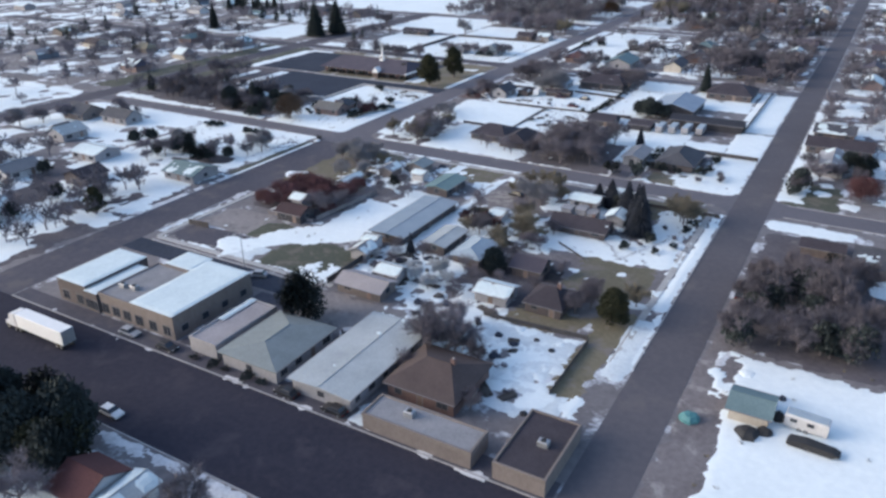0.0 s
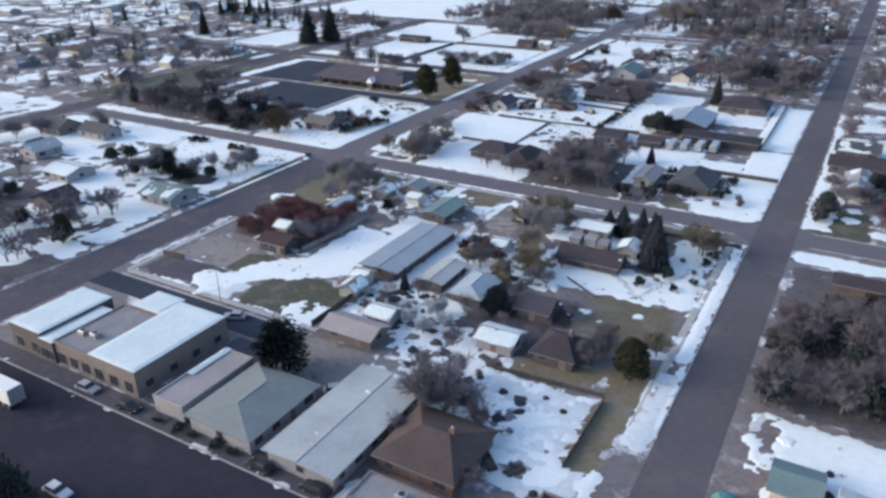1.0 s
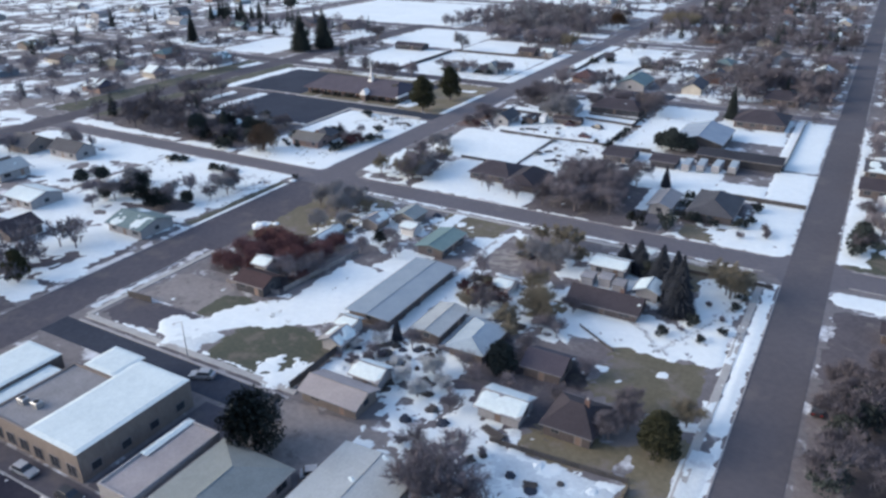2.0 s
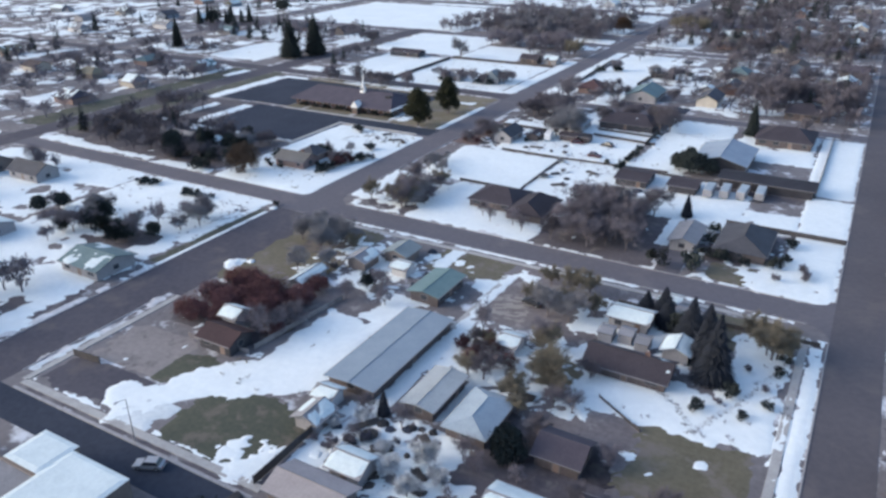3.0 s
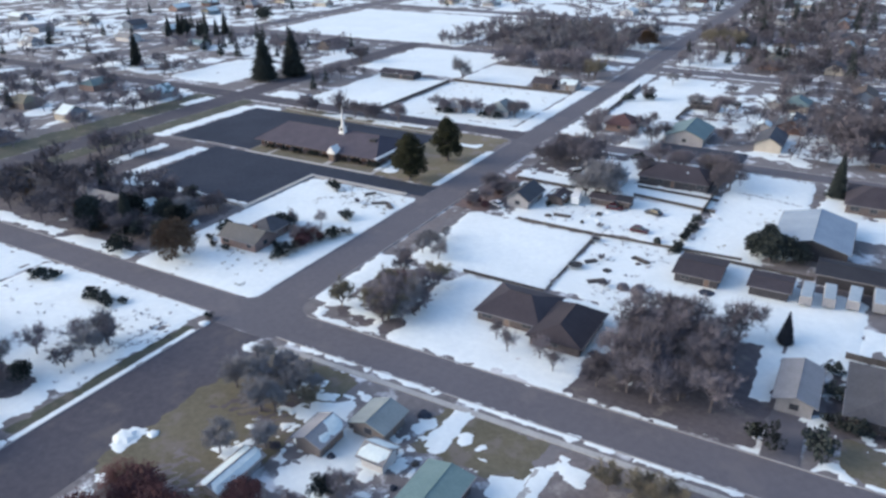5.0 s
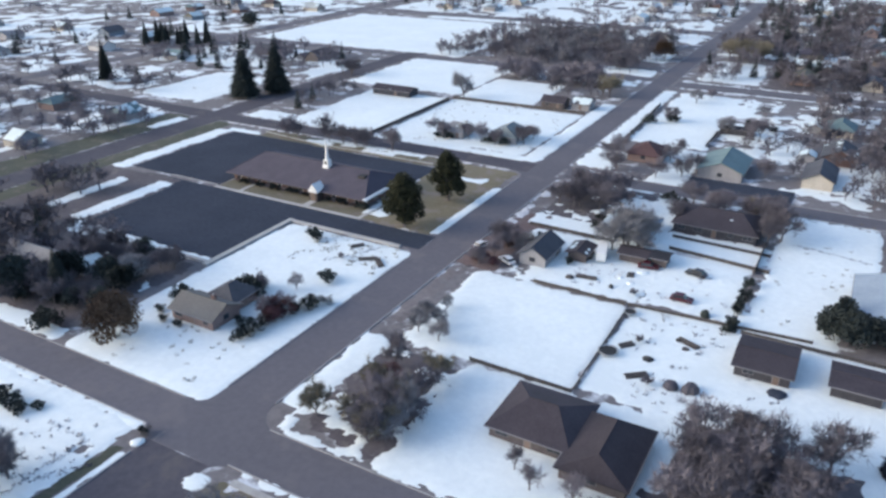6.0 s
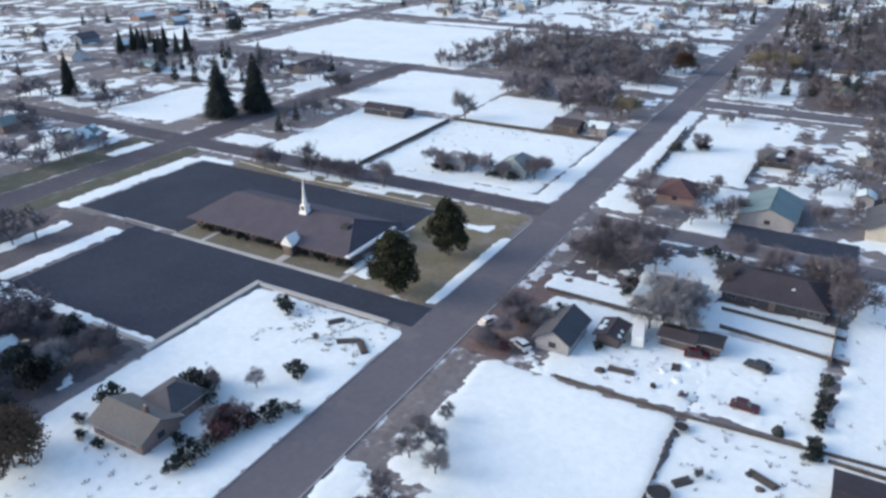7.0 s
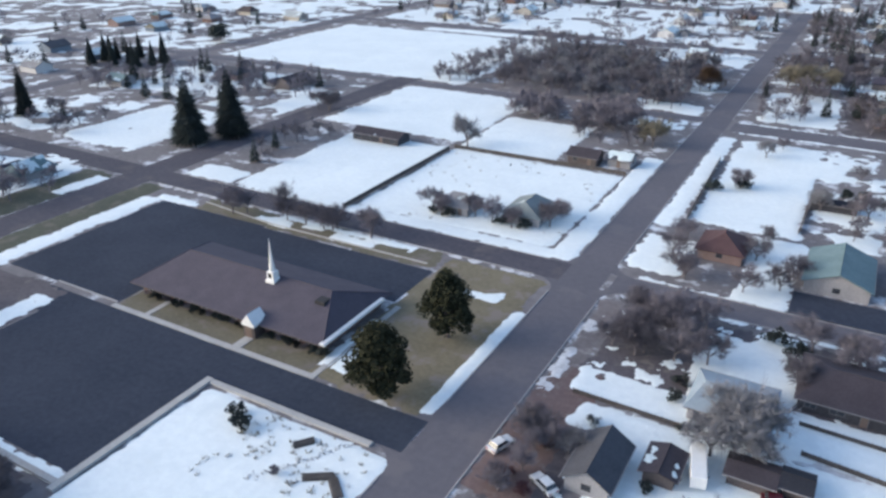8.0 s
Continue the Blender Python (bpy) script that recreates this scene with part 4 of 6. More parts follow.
for k in range(4):
    tree_kind("bare%d" % k, "bare_tree", bare_tree_shapes(20 + k, 9.0, 1.05 + 0.12 * k, 14, 0.034, 6), "twig", "leafless winter tree with a dense crown of brown twigs")
for k in range(3):
    tree_kind("dim%d" % k, "bare_tree", bare_tree_shapes(24 + k, 9.0, 1.1 + 0.12 * k, 15, 0.036, 6), "dark_twig", "leafless winter tree with a dense crown of dark twigs")
for k in range(2):
    tree_kind("thin%d" % k, "young_tree", bare_tree_shapes(40 + k, 9.0, 0.9, 16, 0.022, 5), "twig", "slender leafless tree with brown twigs")
    tree_kind("pale%d" % k, "bare_tree", bare_tree_shapes(50 + k, 9.0, 1.1, 20, 0.028, 6), "pale_twig", "leafless tree with pale grey twigs")
    tree_kind("olive%d" % k, "willow_tree", bare_tree_shapes(60 + k, 7.5, 1.3, 20, 0.032), "olive_twig", "leafless tree with yellow-olive twigs")
    tree_kind("fir%d" % k, "fir_tree", conifer_shapes(70 + k, 16.0, 3.5), "needles", "tall narrow dark green fir tree")
tree_kind("round", "evergreen_tree", leafy_shapes(80, 6.6, 3.2, 0.36, 1700, 44), "needles", "broad rounded dark evergreen tree")
tree_kind("yew", "evergreen_tree", leafy_shapes(81, 6.6, 3.4, 0.26, 5600, 90, 0.2), "needles", "broad dense black-green evergreen tree")
tree_kind("cedar", "cedar_tree", leafy_shapes(83, 9.5, 3.3, 0.33, 2800, 44, 0.55), "cedar_leaf", "broad olive-green cedar tree")
tree_kind("greatcedar", "cedar_tree", leafy_shapes(86, 11.0, 3.3, 0.24, 10000, 90, 0.5), "cedar_leaf", "tall broad dark green cedar tree")
tree_kind("rust", "oak_tree", leafy_shapes(90, 6.0, 4.0, 0.185, 4300, 60), "rust_leaf", "tree with withered dark red leaves")
tree_kind("bluefir", "fir_tree", conifer_shapes(78, 11.0, 3.4), "teal_needles", "broad blue-black fir tree")
tree_kind("orange", "shrubby_tree", leafy_shapes(92, 6.0, 3.4, 0.16, 9000, 40), "orange_leaf", "broad tree with withered ochre leaves")
tree_kind("snowy", "bare_tree", bare_tree_shapes(55, 6.0, 1.3, 16, 0.05, 6), "snowy_twig", "small leafless tree with snow-dusted twigs")
tree_kind("shrub", "shrub", bare_tree_shapes(95, 2.2, 1.4, 6, 0.03, 6), "twig", "low leafless brown shrub", "shrub")
tree_kind("juniper", "juniper_bush", leafy_shapes(97, 1.9, 1.35, 0.17, 620, 13), "needles", "low rounded dark evergreen bush", "shrub")
tree_kind("redshrub", "shrub", leafy_shapes(99, 2.2, 1.5, 0.16, 900), "rust_leaf", "low shrub with withered red leaves", "shrub")

tree_rnd = random.Random(5)


def tree(key, x, y, size=1.0, tall=1.0, group="", z=0.0):
    if key in ("bare", "thin", "pale", "olive", "fir", "dim"):
        key += str(tree_rnd.randrange({"bare": 4, "dim": 3}.get(key, 2)))
    name, trunk, crown, label, category = TREES[key]
    turn = tree_rnd.uniform(0, 360)
    if taken(x, y):
        return None
    base = thing(name, x, y, z, turn, label, category, group)
    base.scale = (size, size, size * tall)
    part("trunk", trunk, None, base)
    part("crown", crown, None, base)
    return base


def grove(keys, x0, x1, y0, y1, count, lo=0.7, hi=1.2, group="", tall=1.0):
    for k in range(count):
        tree(tree_rnd.choice(keys), tree_rnd.uniform(x0, x1), tree_rnd.uniform(y0, y1), tree_rnd.uniform(lo, hi), tall, group)


FAR = [bare_tree_shapes(30 + k, 9.0, 1.15, 3, 0.11, 4, 4, 3) for k in range(3)]
FAR = [Shape().add(t.v, t.f).add(c.v, c.f) for t, c in FAR]
FAR_THIN = [Shape().add(t.v, t.f).add(c.v, c.f) for t, c in (bare_tree_shapes(34 + k, 9.0, 1.15, 3, 0.15, 4, 3, 3) for k in range(2))]
FAR_FIR = Shape().add(*(lambda s: (s[1].v, s[1].f))(conifer_shapes(71, 12.0, 3.4, 0.0, 3)))


STREETS_X = ((-6.6, 4.6), (128.4, 137.4), (-142, -130.5), (-270, -261), (262, 271))
STREETS_Y = ((-0.8, 9), (138.2, 146.6), (270, 284), (420, 429), (570, 579))


def on_street(x, y, margin):
    """Whether a spot is nearer than the margin to a street."""
    return any(a - margin < x < b + margin for a, b in STREETS_X) or any(a - margin < y < b + margin for a, b in STREETS_Y)


def far_wood(x0, x1, y0, y1, count, firs=0.0, label="distant leafless trees between the houses", lo=0.5, hi=1.05, material="twig"):
    """Trees too far off to be told apart, in one mesh of stuff."""
    pts, faces, fpts, ffaces = [], [], [], []
    for k in range(count):
        fir = tree_rnd.random() < firs
        src = FAR_FIR if fir else FAR_THIN[k % 2] if y0 > 400 or x1 < -250 or x0 > 200 else FAR[k % 3]
        s, a = tree_rnd.uniform(lo, hi), tree_rnd.uniform(0, math.tau)
        c, d = math.cos(a) * s, math.sin(a) * s
        x, y = tree_rnd.uniform(x0, x1), tree_rnd.uniform(y0, y1)
        if on_street(x, y, 3.0) or taken(x, y):
            continue
        P, F = (fpts, ffaces) if fir else (pts, faces)
        o = len(P)
        P += [(x + p[0] * c - p[1] * d, y + p[0] * d + p[1] * c, p[2] * s) for p in src.v]
        F += [tuple(i + o for i in f) for f in src.f]
    for P, F, m, lab in ((pts, faces, material, label), (fpts, ffaces, "needles", "distant dark firs between the houses")):
        if P:
            me = bpy.data.meshes.new("far_trees")
            me.from_pydata(P, [], F)
            me.materials.append(M[m])
            tagged(new("far_trees", me), lab, "", "", "stuff")


# ---- south strip between highway and lane ----
BROWN_TREES = []
flat_building(16.5, 25.4, -116.5, -101, 5.0, "long flat-roofed shop with a snow-covered roof", "grey", "dark", 1.0, 0)
flat_building(25.5, 29.2, -116.8, -103.5, 4.3, "narrow flat-roofed shop wing under snow", "grey", "dark", 0.85, 0)
flat_building(29.3, 38.9, -116.4, -101.2, 4.5, "flat-roofed shop with a bare grey roof", "grey", "tan", 0.0, 2)
flat_building(39.0, 50.6, -116.5, -95.8, 5.0, "broad flat-roofed shop with a snow-covered roof", "grey", "tan", 1.0, 0)
flat_building(31.5, 38.9, -101.1, -94.8, 5.0, "small square shop wing under snow", "grey", "tan", 1.0, 0)
annexe = flat_building(55.8, 62.4, -117.4, -101.4, 2.9, "low flat-roofed annexe with a strip of snow along its edge", "dustypink", "greywall", 0.0, 0, "shop", False)
annexe_snow = Shape()
roof_snow(annexe_snow, Vector((-3.3, -1.0, 3.2)), Vector((1.5, 0, 0)), Vector((0, 9.2, 0)), Vector((0, 0, 1)), 0.97, 3.0)
tagged(part("roof_snow", annexe_snow, M["roof_snow"], annexe, "strip of snow on the flat roof"), kind="stuff")
house(64.6, 77, -118, -102.5, "grey-green hip-roofed house beside the highway", 3.0, 1.3, "y", "sage", "greywall", 0, 5.0)
house(80.6, 92.5, -118, -94, "long pale-roofed hall beside the highway", 2.8, 0.3, "y", "pale", "greywall", 0.16)
house(95, 107.5, -111, -98.5, "house with a dark brown hipped roof among bare trees", 2.8, 2.2, "x", "chestnut", "brick", 0, 4.5, chimney=True)
for x, y, q in ((94.5, -97.5, 1.0), (98, -96.5, 0.9), (103, -96, 0.7), (107, -100, 0.6), (109, -108, 0.55), (94, -104, 0.5)):
    BROWN_TREES.append((x, y, q))
flat_building(96.5, 115.5, -120.2, -114.6, 2.8, "low grey flat-roofed shed along the highway", "grey", "tan", 0.0, 1, "shed", False)
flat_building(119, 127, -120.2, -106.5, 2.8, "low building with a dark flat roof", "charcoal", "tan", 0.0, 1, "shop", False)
house(65.2, 76, -85.8, -80, "grey-roofed bungalow beside the lane", 2.2, 1.1, "x", "dustypink", "tan", 0.0)
house(69.9, 75.0, -78.2, -73.8, "small outbuilding with snow on its roof", 2.5, 1.0, "x", "grey", "greywall", 1.0, kind="shed", category="shed")
# ---- block between lane and side street ----
house(79.8, 86.3, -62.2, -51.8, "house with a pale blue hipped roof", 2.2, 1.0, "y", "lightblue", "dark", 0, 3.0)
house(71.2, 76.4, -60.4, -49.8, "narrow house with a pale grey roof", 2.3, 0.4, "y", "pale", "dark", 0)
house(56, 65, -60.2, -34.6, "long low hall with a blue-grey roof", 2.1, 0.3, "y", "hallblue", "dark", 0)
house(58.2, 62.4, -71.6, -67.2, "small grey wooden garden shed", 2.2, 0.9, "y", "grey", "greywall", 0.6, kind="shed", category="shed")
house(57.4, 60.6, -65.9, -62.4, "small garden shed with a snowy roof", 2.3, 0.8, "x", "grey", "white", 1.0, kind="shed", category="shed", windows=False)
house(52.2, 58.6, -28.2, -17.4, "house with a green metal roof", 2.4, 0.6, "y", "green", "dark", 0)
house(31.9, 36.4, -22.2, -16.6, "small light grey bungalow", 2.4, 0.9, "y", "ash", "tan", 0.35)
house(37.2, 42.8, -15.2, -9.4, "small house with a grey-green roof", 2.4, 1.0, "y", "sage", "tan", 0.1)
house(42.6, 46.2, -20.6, -17, "small wooden shed under snow", 2.3, 0.8, "x", "grey", "white", 1.0, kind="shed", category="shed", windows=False)
house(27.5, 35, -62, -56.4, "low house with a dark red roof", 2.5, 1.2, "x", "maroon", "nearblack", 0.15)
house(91, 98.4, -18.8, -13.6, "house with a snow-covered roof", 2.6, 1.0, "x", "grey", "greywall", 1.0)
house(103.0, 107.4, -25.4, -20.8, "small house with a snow-dusted roof beside the firs", 2.4, 0.9, "y", "lightblue", "greywall", 0.8)
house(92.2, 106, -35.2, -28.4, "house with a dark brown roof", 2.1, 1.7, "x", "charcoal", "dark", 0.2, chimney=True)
house(97.6, 101.4, -7.2, -4, "small wooden shed under snow", 2.2, 0.6, "x", "grey", "dark", 1.0, kind="shed", category="shed", windows=False)
for x, y, w in ((90.9, -24.8, 2.6), (94.4, -23.8, 2.6), (97.9, -25.2, 2.4)):
    house(x, x + w, y, y + 3.2, "small grey flat-roofed garden shed", 2.0, 0.3, "x", "ash", "greywall", 0.25, kind="shed", category="shed", windows=False, over=0.15)
house(102.2, 106, -13.6, -8, "small house with an ash-grey roof", 2.4, 1.0, "x", "ash", "dark", 0.1)
house(26.8, 29.8, -35.8, -27.5, "long narrow shed with a snowy roof", 1.9, 0.6, "y", "grey", "greywall", 1.0, kind="shed", category="shed", windows=False)
house(92.5, 99.5, -75.5, -69.8, "small house with a pale roof under patchy snow", 2.3, 1.0, "x", "ash", "greywall", 0.85)
house(94.2, 100.8, -61.6, -55.6, "house with a dull purple roof", 2.4, 1.4, "x", "plum", "dark", 0.0)
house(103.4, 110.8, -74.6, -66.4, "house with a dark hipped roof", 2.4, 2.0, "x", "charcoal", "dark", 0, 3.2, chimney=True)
house(76.4, 79.8, -37.3, -33, "small wooden shed under snow", 2.2, 0.7, "x", "grey", "white", 1.0, kind="shed", category="shed", windows=False)
house(26.8, 30.4, -55.6, -51.8, "small cabin with a snow-white roof among trees", 3.6, 1.0, "x", "grey", "greywall", 1.0, kind="cabin", category="cabin", windows=False)
# ---- north of the side street ----
def add_wing(main, wing):
    """Makes the parts of a wing parts of its house."""
    shift = main.matrix_basis.inverted() @ wing.matrix_basis
    for ob in list(wing.children):
        ob.parent = main
        ob.matrix_basis = shift @ ob.matrix_basis
    bpy.data.objects.remove(wing)


brick_house = house(-31.8, -21.0, 26.3, 33.4, "small brick house with a grey-brown roof and a darker wing", 2.5, 1.7, "x", "taupe", "pinkbrick", 0.0, 0.0, chimney=True)
add_wing(brick_house, house(-29.2, -22.4, 33.42, 40, "wing with a dark hipped roof", 2.6, 1.8, "y", "slate", "pinkbrick", 0.0, 3.0))
hip_house = house(38, 50.48, 24.5, 36.5, "brick house with dark brown hipped roofs in the snow", 2.3, 2.2, "x", "charcoal", "dark", 0.0, 4.5)
add_wing(hip_house, house(50.5, 60, 21, 34.5, "wing with a dark brown hipped roof", 2.3, 2.0, "y", "charcoal", "dark", 0.0, 3.0))
house(92.2, 97.6, 22, 33.6, "garage with a pale grey roof behind its driveway", 2.6, 0.9, "y", "ash", "greywall", 0.1, garage=False)
house(102.2, 112.8, 23, 38.6, "house with a dark slate roof among trees", 2.4, 2.4, "y", "slate", "dark", 0.0, 4.5)
house(83.5, 98.5, 83, 103, "barn with a blue-grey roof", 3.2, 2.0, "y", "blue", "nearblack", 0.0, kind="barn", category="barn")
house(93.6, 118, 71.6, 79.6, "long shed with a black roof and dark walls", 2.6, 0.9, "x", "black", "nearblack", 0.0, windows=False, kind="shed", category="shed")
house(82, 89.4, 60.2, 67.4, "low shed with a dark flat roof", 2.2, 0.5, "x", "charcoal", "nearblack", 0.0, windows=False, kind="shed", category="shed")
house(67.2, 76, 59, 69, "low shed with a dark flat roof", 2.2, 0.8, "x", "charcoal", "nearblack", 0.0, kind="shed", category="shed")
house(17.5, 23.6, 81, 91, "grey house with a dark roof", 2.6, 2.0, "y", "slate", "greywall", 0.1)
house(26.4, 30.6, 87.6, 93.4, "low shed with a dark roof under patchy snow", 2.2, 0.6, "y", "charcoal", "dark", 0.3)
house(36.6, 42.4, 92.8, 97, "low dark-roofed carport among clutter", 2.1, 0.5, "x", "charcoal", "dark", 0.1, windows=False, kind="shed", category="shed")
house(43.6, 46.8, 93.6, 97.4, "small black-roofed shed in the snow", 2.2, 0.6, "x", "black", "dark", 0.0, windows=False, kind="shed", category="shed")
for x, y, s in ((16.5, 96.1, 0.9), (26.2, 89.1, 0.9), (28.6, 101.2, 0.7), (25.7, 108.3, 1.0), (25.6, 113, 1.1), (41.1, 127.2, 1.0), (27.4, 86, 0.8)):
    tree("juniper", x, y, s)
house(36.2, 47, 206.5, 210.4, "long low open shed with a black roof in the snow", 2.2, 0.5, "x", "black", "nearblack", 0.0, windows=False, kind="shed", category="shed")
house(28.5, 40, 104.5, 115, "house with a blue-grey roof", 2.6, 1.6, "x", "lightblue", "greywall", 0.0, 2.0)
house(43, 62, 115.5, 129, "large house with a dark slate-brown roof", 2.4, 2.2, "x", "charcoal", "nearblack", 0.12, 5.0)
house(17, 26.5, 163.4, 174, "brick house with a red-brown hipped roof", 2.6, 2.6, "y", "oxblood", "pinkbrick", 0.0, 5.0)
house(39.5, 51.5, 158, 174.5, "house with a teal roof", 2.8, 2.4, "y", "teal", "greywall", 0.0)
house(-47, -38.5, 158.5, 166.5, "low grey house in a snowy field", 2.6, 2.0, "x", "grey", "greywall", 0.1, 3.0)
house(-29.5, -20, 160.8, 172, "low house with an olive-grey roof", 2.8, 2.4, "y", "sage", "greywall", 0.1, 3.0)
house(-103.4, -85.6, 199.6, 206.6, "long dark-roofed barn in the snow", 2.6, 1.1, "x", "charcoal", "nearblack", 0.2, kind="barn", category="barn")
house(-24, -12, -54, -44, "house with a teal-grey roof", 2.5, 1.6, "x", "teal", "greywall", 0.3)

# ---- church ----
church = thing("church", -55.4, 101.2, 0, 0, "long brown-roofed church with a white steeple and entrance gable", "church")
part("wall", Shape().box(-22.9, 22.9, -9.5, 9.5, -0.2, 2.8), WALLS["brick"], church)
ax, bx, hz = 24.6, 11.1, 6.4
cv = [(-ax, -bx, 2.4), (ax, -bx, 2.4), (ax, bx, 2.4), (-ax, bx, 2.4), (-ax + 6, 0, hz), (ax - 6, 0, hz)]
cv += [(x, y, z + 0.25) for x, y, z in cv]
church_roof = part("roof", Shape().add(cv, [(4, 5, 1, 0), (5, 2, 1), (5, 4, 3, 2), (4, 0, 3), (6, 7, 11, 10), (8, 9, 10, 11), (7, 8, 11), (9, 6, 10), (0, 1, 7, 6), (1, 2, 8, 7), (2, 3, 9, 8), (3, 0, 6, 9)]), ROOFS["plum"], church)
part("ridge_cap", Shape().tube((-ax + 6, 0, hz + 0.25), (ax - 6, 0, hz + 0.25), 0.15, 0.15, 6), ROOFS["plum"], church_roof)
for s_y in (-1, 1):
    for s_x in (-1, 1):
        part("hip_cap", Shape().tube((s_x * (ax - 6), 0, hz + 0.25), (s_x * ax, s_y * bx, 2.66), 0.11, 0.11, 6), ROOFS["plum"], church_roof)
part("eave_board", Shape().box(ax - 0.8, ax + 0.3, -bx, bx * 0.72, 2.5, 3.0, 0.08), M["trim"], church_roof, "white board along the eave")
part("gutter", Shape().box(-ax, ax, -bx - 0.14, -bx, 2.44, 2.6), WALLS["dark"], church_roof, "dark gutter")
steeple = part("steeple", Shape().box(4.4, 6.0, -2.0, -0.4, 5.3, 8.2, 0.1), M["trim"], church, "white steeple")
part("plinth", Shape().box(4.15, 6.25, -2.25, -0.15, 4.9, 6.6, 0.12), M["trim"], steeple)
for s_y in (-2.03, -0.4):
    part("louvre", Shape().box(4.8, 5.6, s_y, s_y + 0.03, 6.9, 7.9), M["black"], steeple, "dark louvre")
part("belfry", Shape().disc(5.2, -1.2, 8.2, 9.7, 0.6, 0.5, 8), M["trim"], steeple)
part("spire", Shape().disc(5.2, -1.2, 9.7, 15.0, 0.42, 0.03, 8), M["trim"], steeple)
porch = part("porch", Shape().prism([(6.9, 2.5), (9.9, 2.5), (9.9, 3.0), (8.4, 4.9), (6.9, 3.0)], -12.4, -8.8, "y"), M["trim"], church, "white entrance gable")
# The shade below the gable is put into this dark wall colour.
part("porch_wall", Shape().box(7.1, 9.7, -12.2, -9.502, -0.1, 2.5), WALLS["dark"], porch, "porch wall with its shade in the colour")
part("porch_door", Shape().box(7.6, 9.2, -12.3, -12.203, 0.05, 2.4), M["door"], porch)
for k in range(12):
    cx = -20.9 + 3.8 * k
    if abs(cx - 8.4) > 2.6:
        wd = part("window", Shape().box(cx - 0.7, cx + 0.7, -9.58, -9.503, 0.7, 2.1), M["trim"], church)
        part("pane", Shape().box(cx - 0.6, cx + 0.6, -9.61, -9.57, 0.8, 2.0), M["glass"], wd)
for k in range(4):
    cy = -7.2 + 3.6 * k
    wd = part("window", Shape().box(22.903, 22.98, cy - 0.7, cy + 0.7, 0.7, 2.1), M["trim"], church)
    part("pane", Shape().box(22.97, 23.01, cy - 0.6, cy + 0.6, 0.8, 2.0), M["glass"], wd)
part("roof_unit", Shape().box(17.2, 19.4, -3.6, -1.4, 3.6, 6.1, 0.1), M["black"], church_roof, "dark roof vent housing")

# ---- trees that stand out ----
for k in range(24):
    if abs(k - 15.0) > 1.2:
        tree("juniper" if k % 3 else "shrub", -76.5 + 1.95 * k, 90.9, 0.6 + 0.12 * (k % 4))
for x, y, q in BROWN_TREES:
    tree("dim", x, y, q)
tree("yew", 67, -99, 1.4, 1.1)
for x, y, s in ((-147.5, 170, 1.3), (-141.5, 183, 1.3)):
    tree("fir", x, y, s * 1.75, 0.62)
tree("round", -137, 181, 1.0)
tree("round", -152, 173, 0.9)
far_wood(-127, -111, 158, 200, 9, 0.2)
grove(["bare"], -141, -132, 222, 232, 3, 0.9, 1.1)
tree("fir", -228, 165, 1.3, 0.9)
tree("greatcedar", -16.0, 85.9, 1.5, 0.86)
tree("greatcedar", -15.2, 107, 1.35, 0.95)
tree("greatcedar", 120.0, -70.6, 1.0, 0.68)
for x, y, q in ((112.5, -71, 0.7), (114.5, -67.5, 0.75), (113, -63.5, 0.6)):
    tree("dim", x, y, q)
for x, y, s, q in ((112.2, -27.8, 1.2, 1.0), (109.8, -22.5, 1.15, 0.9), (106, -17.5, 1.2, 0.75), (108.5, -14.5, 1.0, 0.7), (99.4, -10.2, 1.0, 0.62), (96.0, -10.5, 0.8, 0.6), (100.8, -13.2, 0.9, 0.6)):
    tree("bluefir", x, y, s, q)
for x, y, s in ((115.8, -30.6, 1.2), (111.7, -37.1, 1.1), (122, -20.9, 1.0), (122.2, -15.9, 0.9), (118.5, -36, 0.8), (120.5, -27, 0.7), (114.5, -34, 0.6), (121.5, -31.5, 0.8), (117, -22, 0.7)):
    tree("juniper" if s > 0.75 else "shrub", x, y, s)
for x, y, q in ((77, -73.5, 0.8), (80.5, -69, 0.95), (74, -70.5, 0.6), (81.5, -76, 0.8), (66.5, -65.5, 0.55), (63.5, -68.8, 0.5), (84, -72, 0.7)):
    tree("snowy", x, y, q, 0.8)
for x, y, q in ((66, -63.5, 0.5), (68.5, -70.5, 0.45), (73, -64, 0.5)):
    tree("thin", x, y, q)
for x, y, q in ((73.5, -41.8, 1.2), (76.0, -38.4, 1.3), (73.0, -34.4, 1.0), (70.2, -39.0, 1.1), (80.1, -40.7, 1.2)):
    tree("redshrub", x, y, q)
for x, y, q in ((74.5, -40, 0.45), (71.5, -36.5, 0.4), (78.2, -42.5, 0.45)):
    tree("dim", x, y, q)
tree("yew", 90.2, -62.6, 0.85)
tree("bluefir", 68.6, -62.4, 0.4, 1.2)
tree("olive", 122.2, -62.5, 0.75)
tree("olive", 88.6, -41.5, 0.9)
tree("olive", 86.5, -38, 0.7)
tree("round", 41.3, -28.4, 0.55)
tree("round", 104, -16, 0.8, 0.9)
tree("olive", 119, -15, 0.9)
tree("olive", 121.5, -14.5, 0.8)
tree("juniper", -8.2, -0.6, 0.8)
tree("juniper", -49.5, 12.0, 1.9)
tree("juniper", -52.5, 12.6, 1.7)
tree("orange", -35.2, 15.6, 1.45, 1.0)
tree("bare", -38.2, 19, 0.65)
tree("pale", -39.6, 14.6, 0.75)
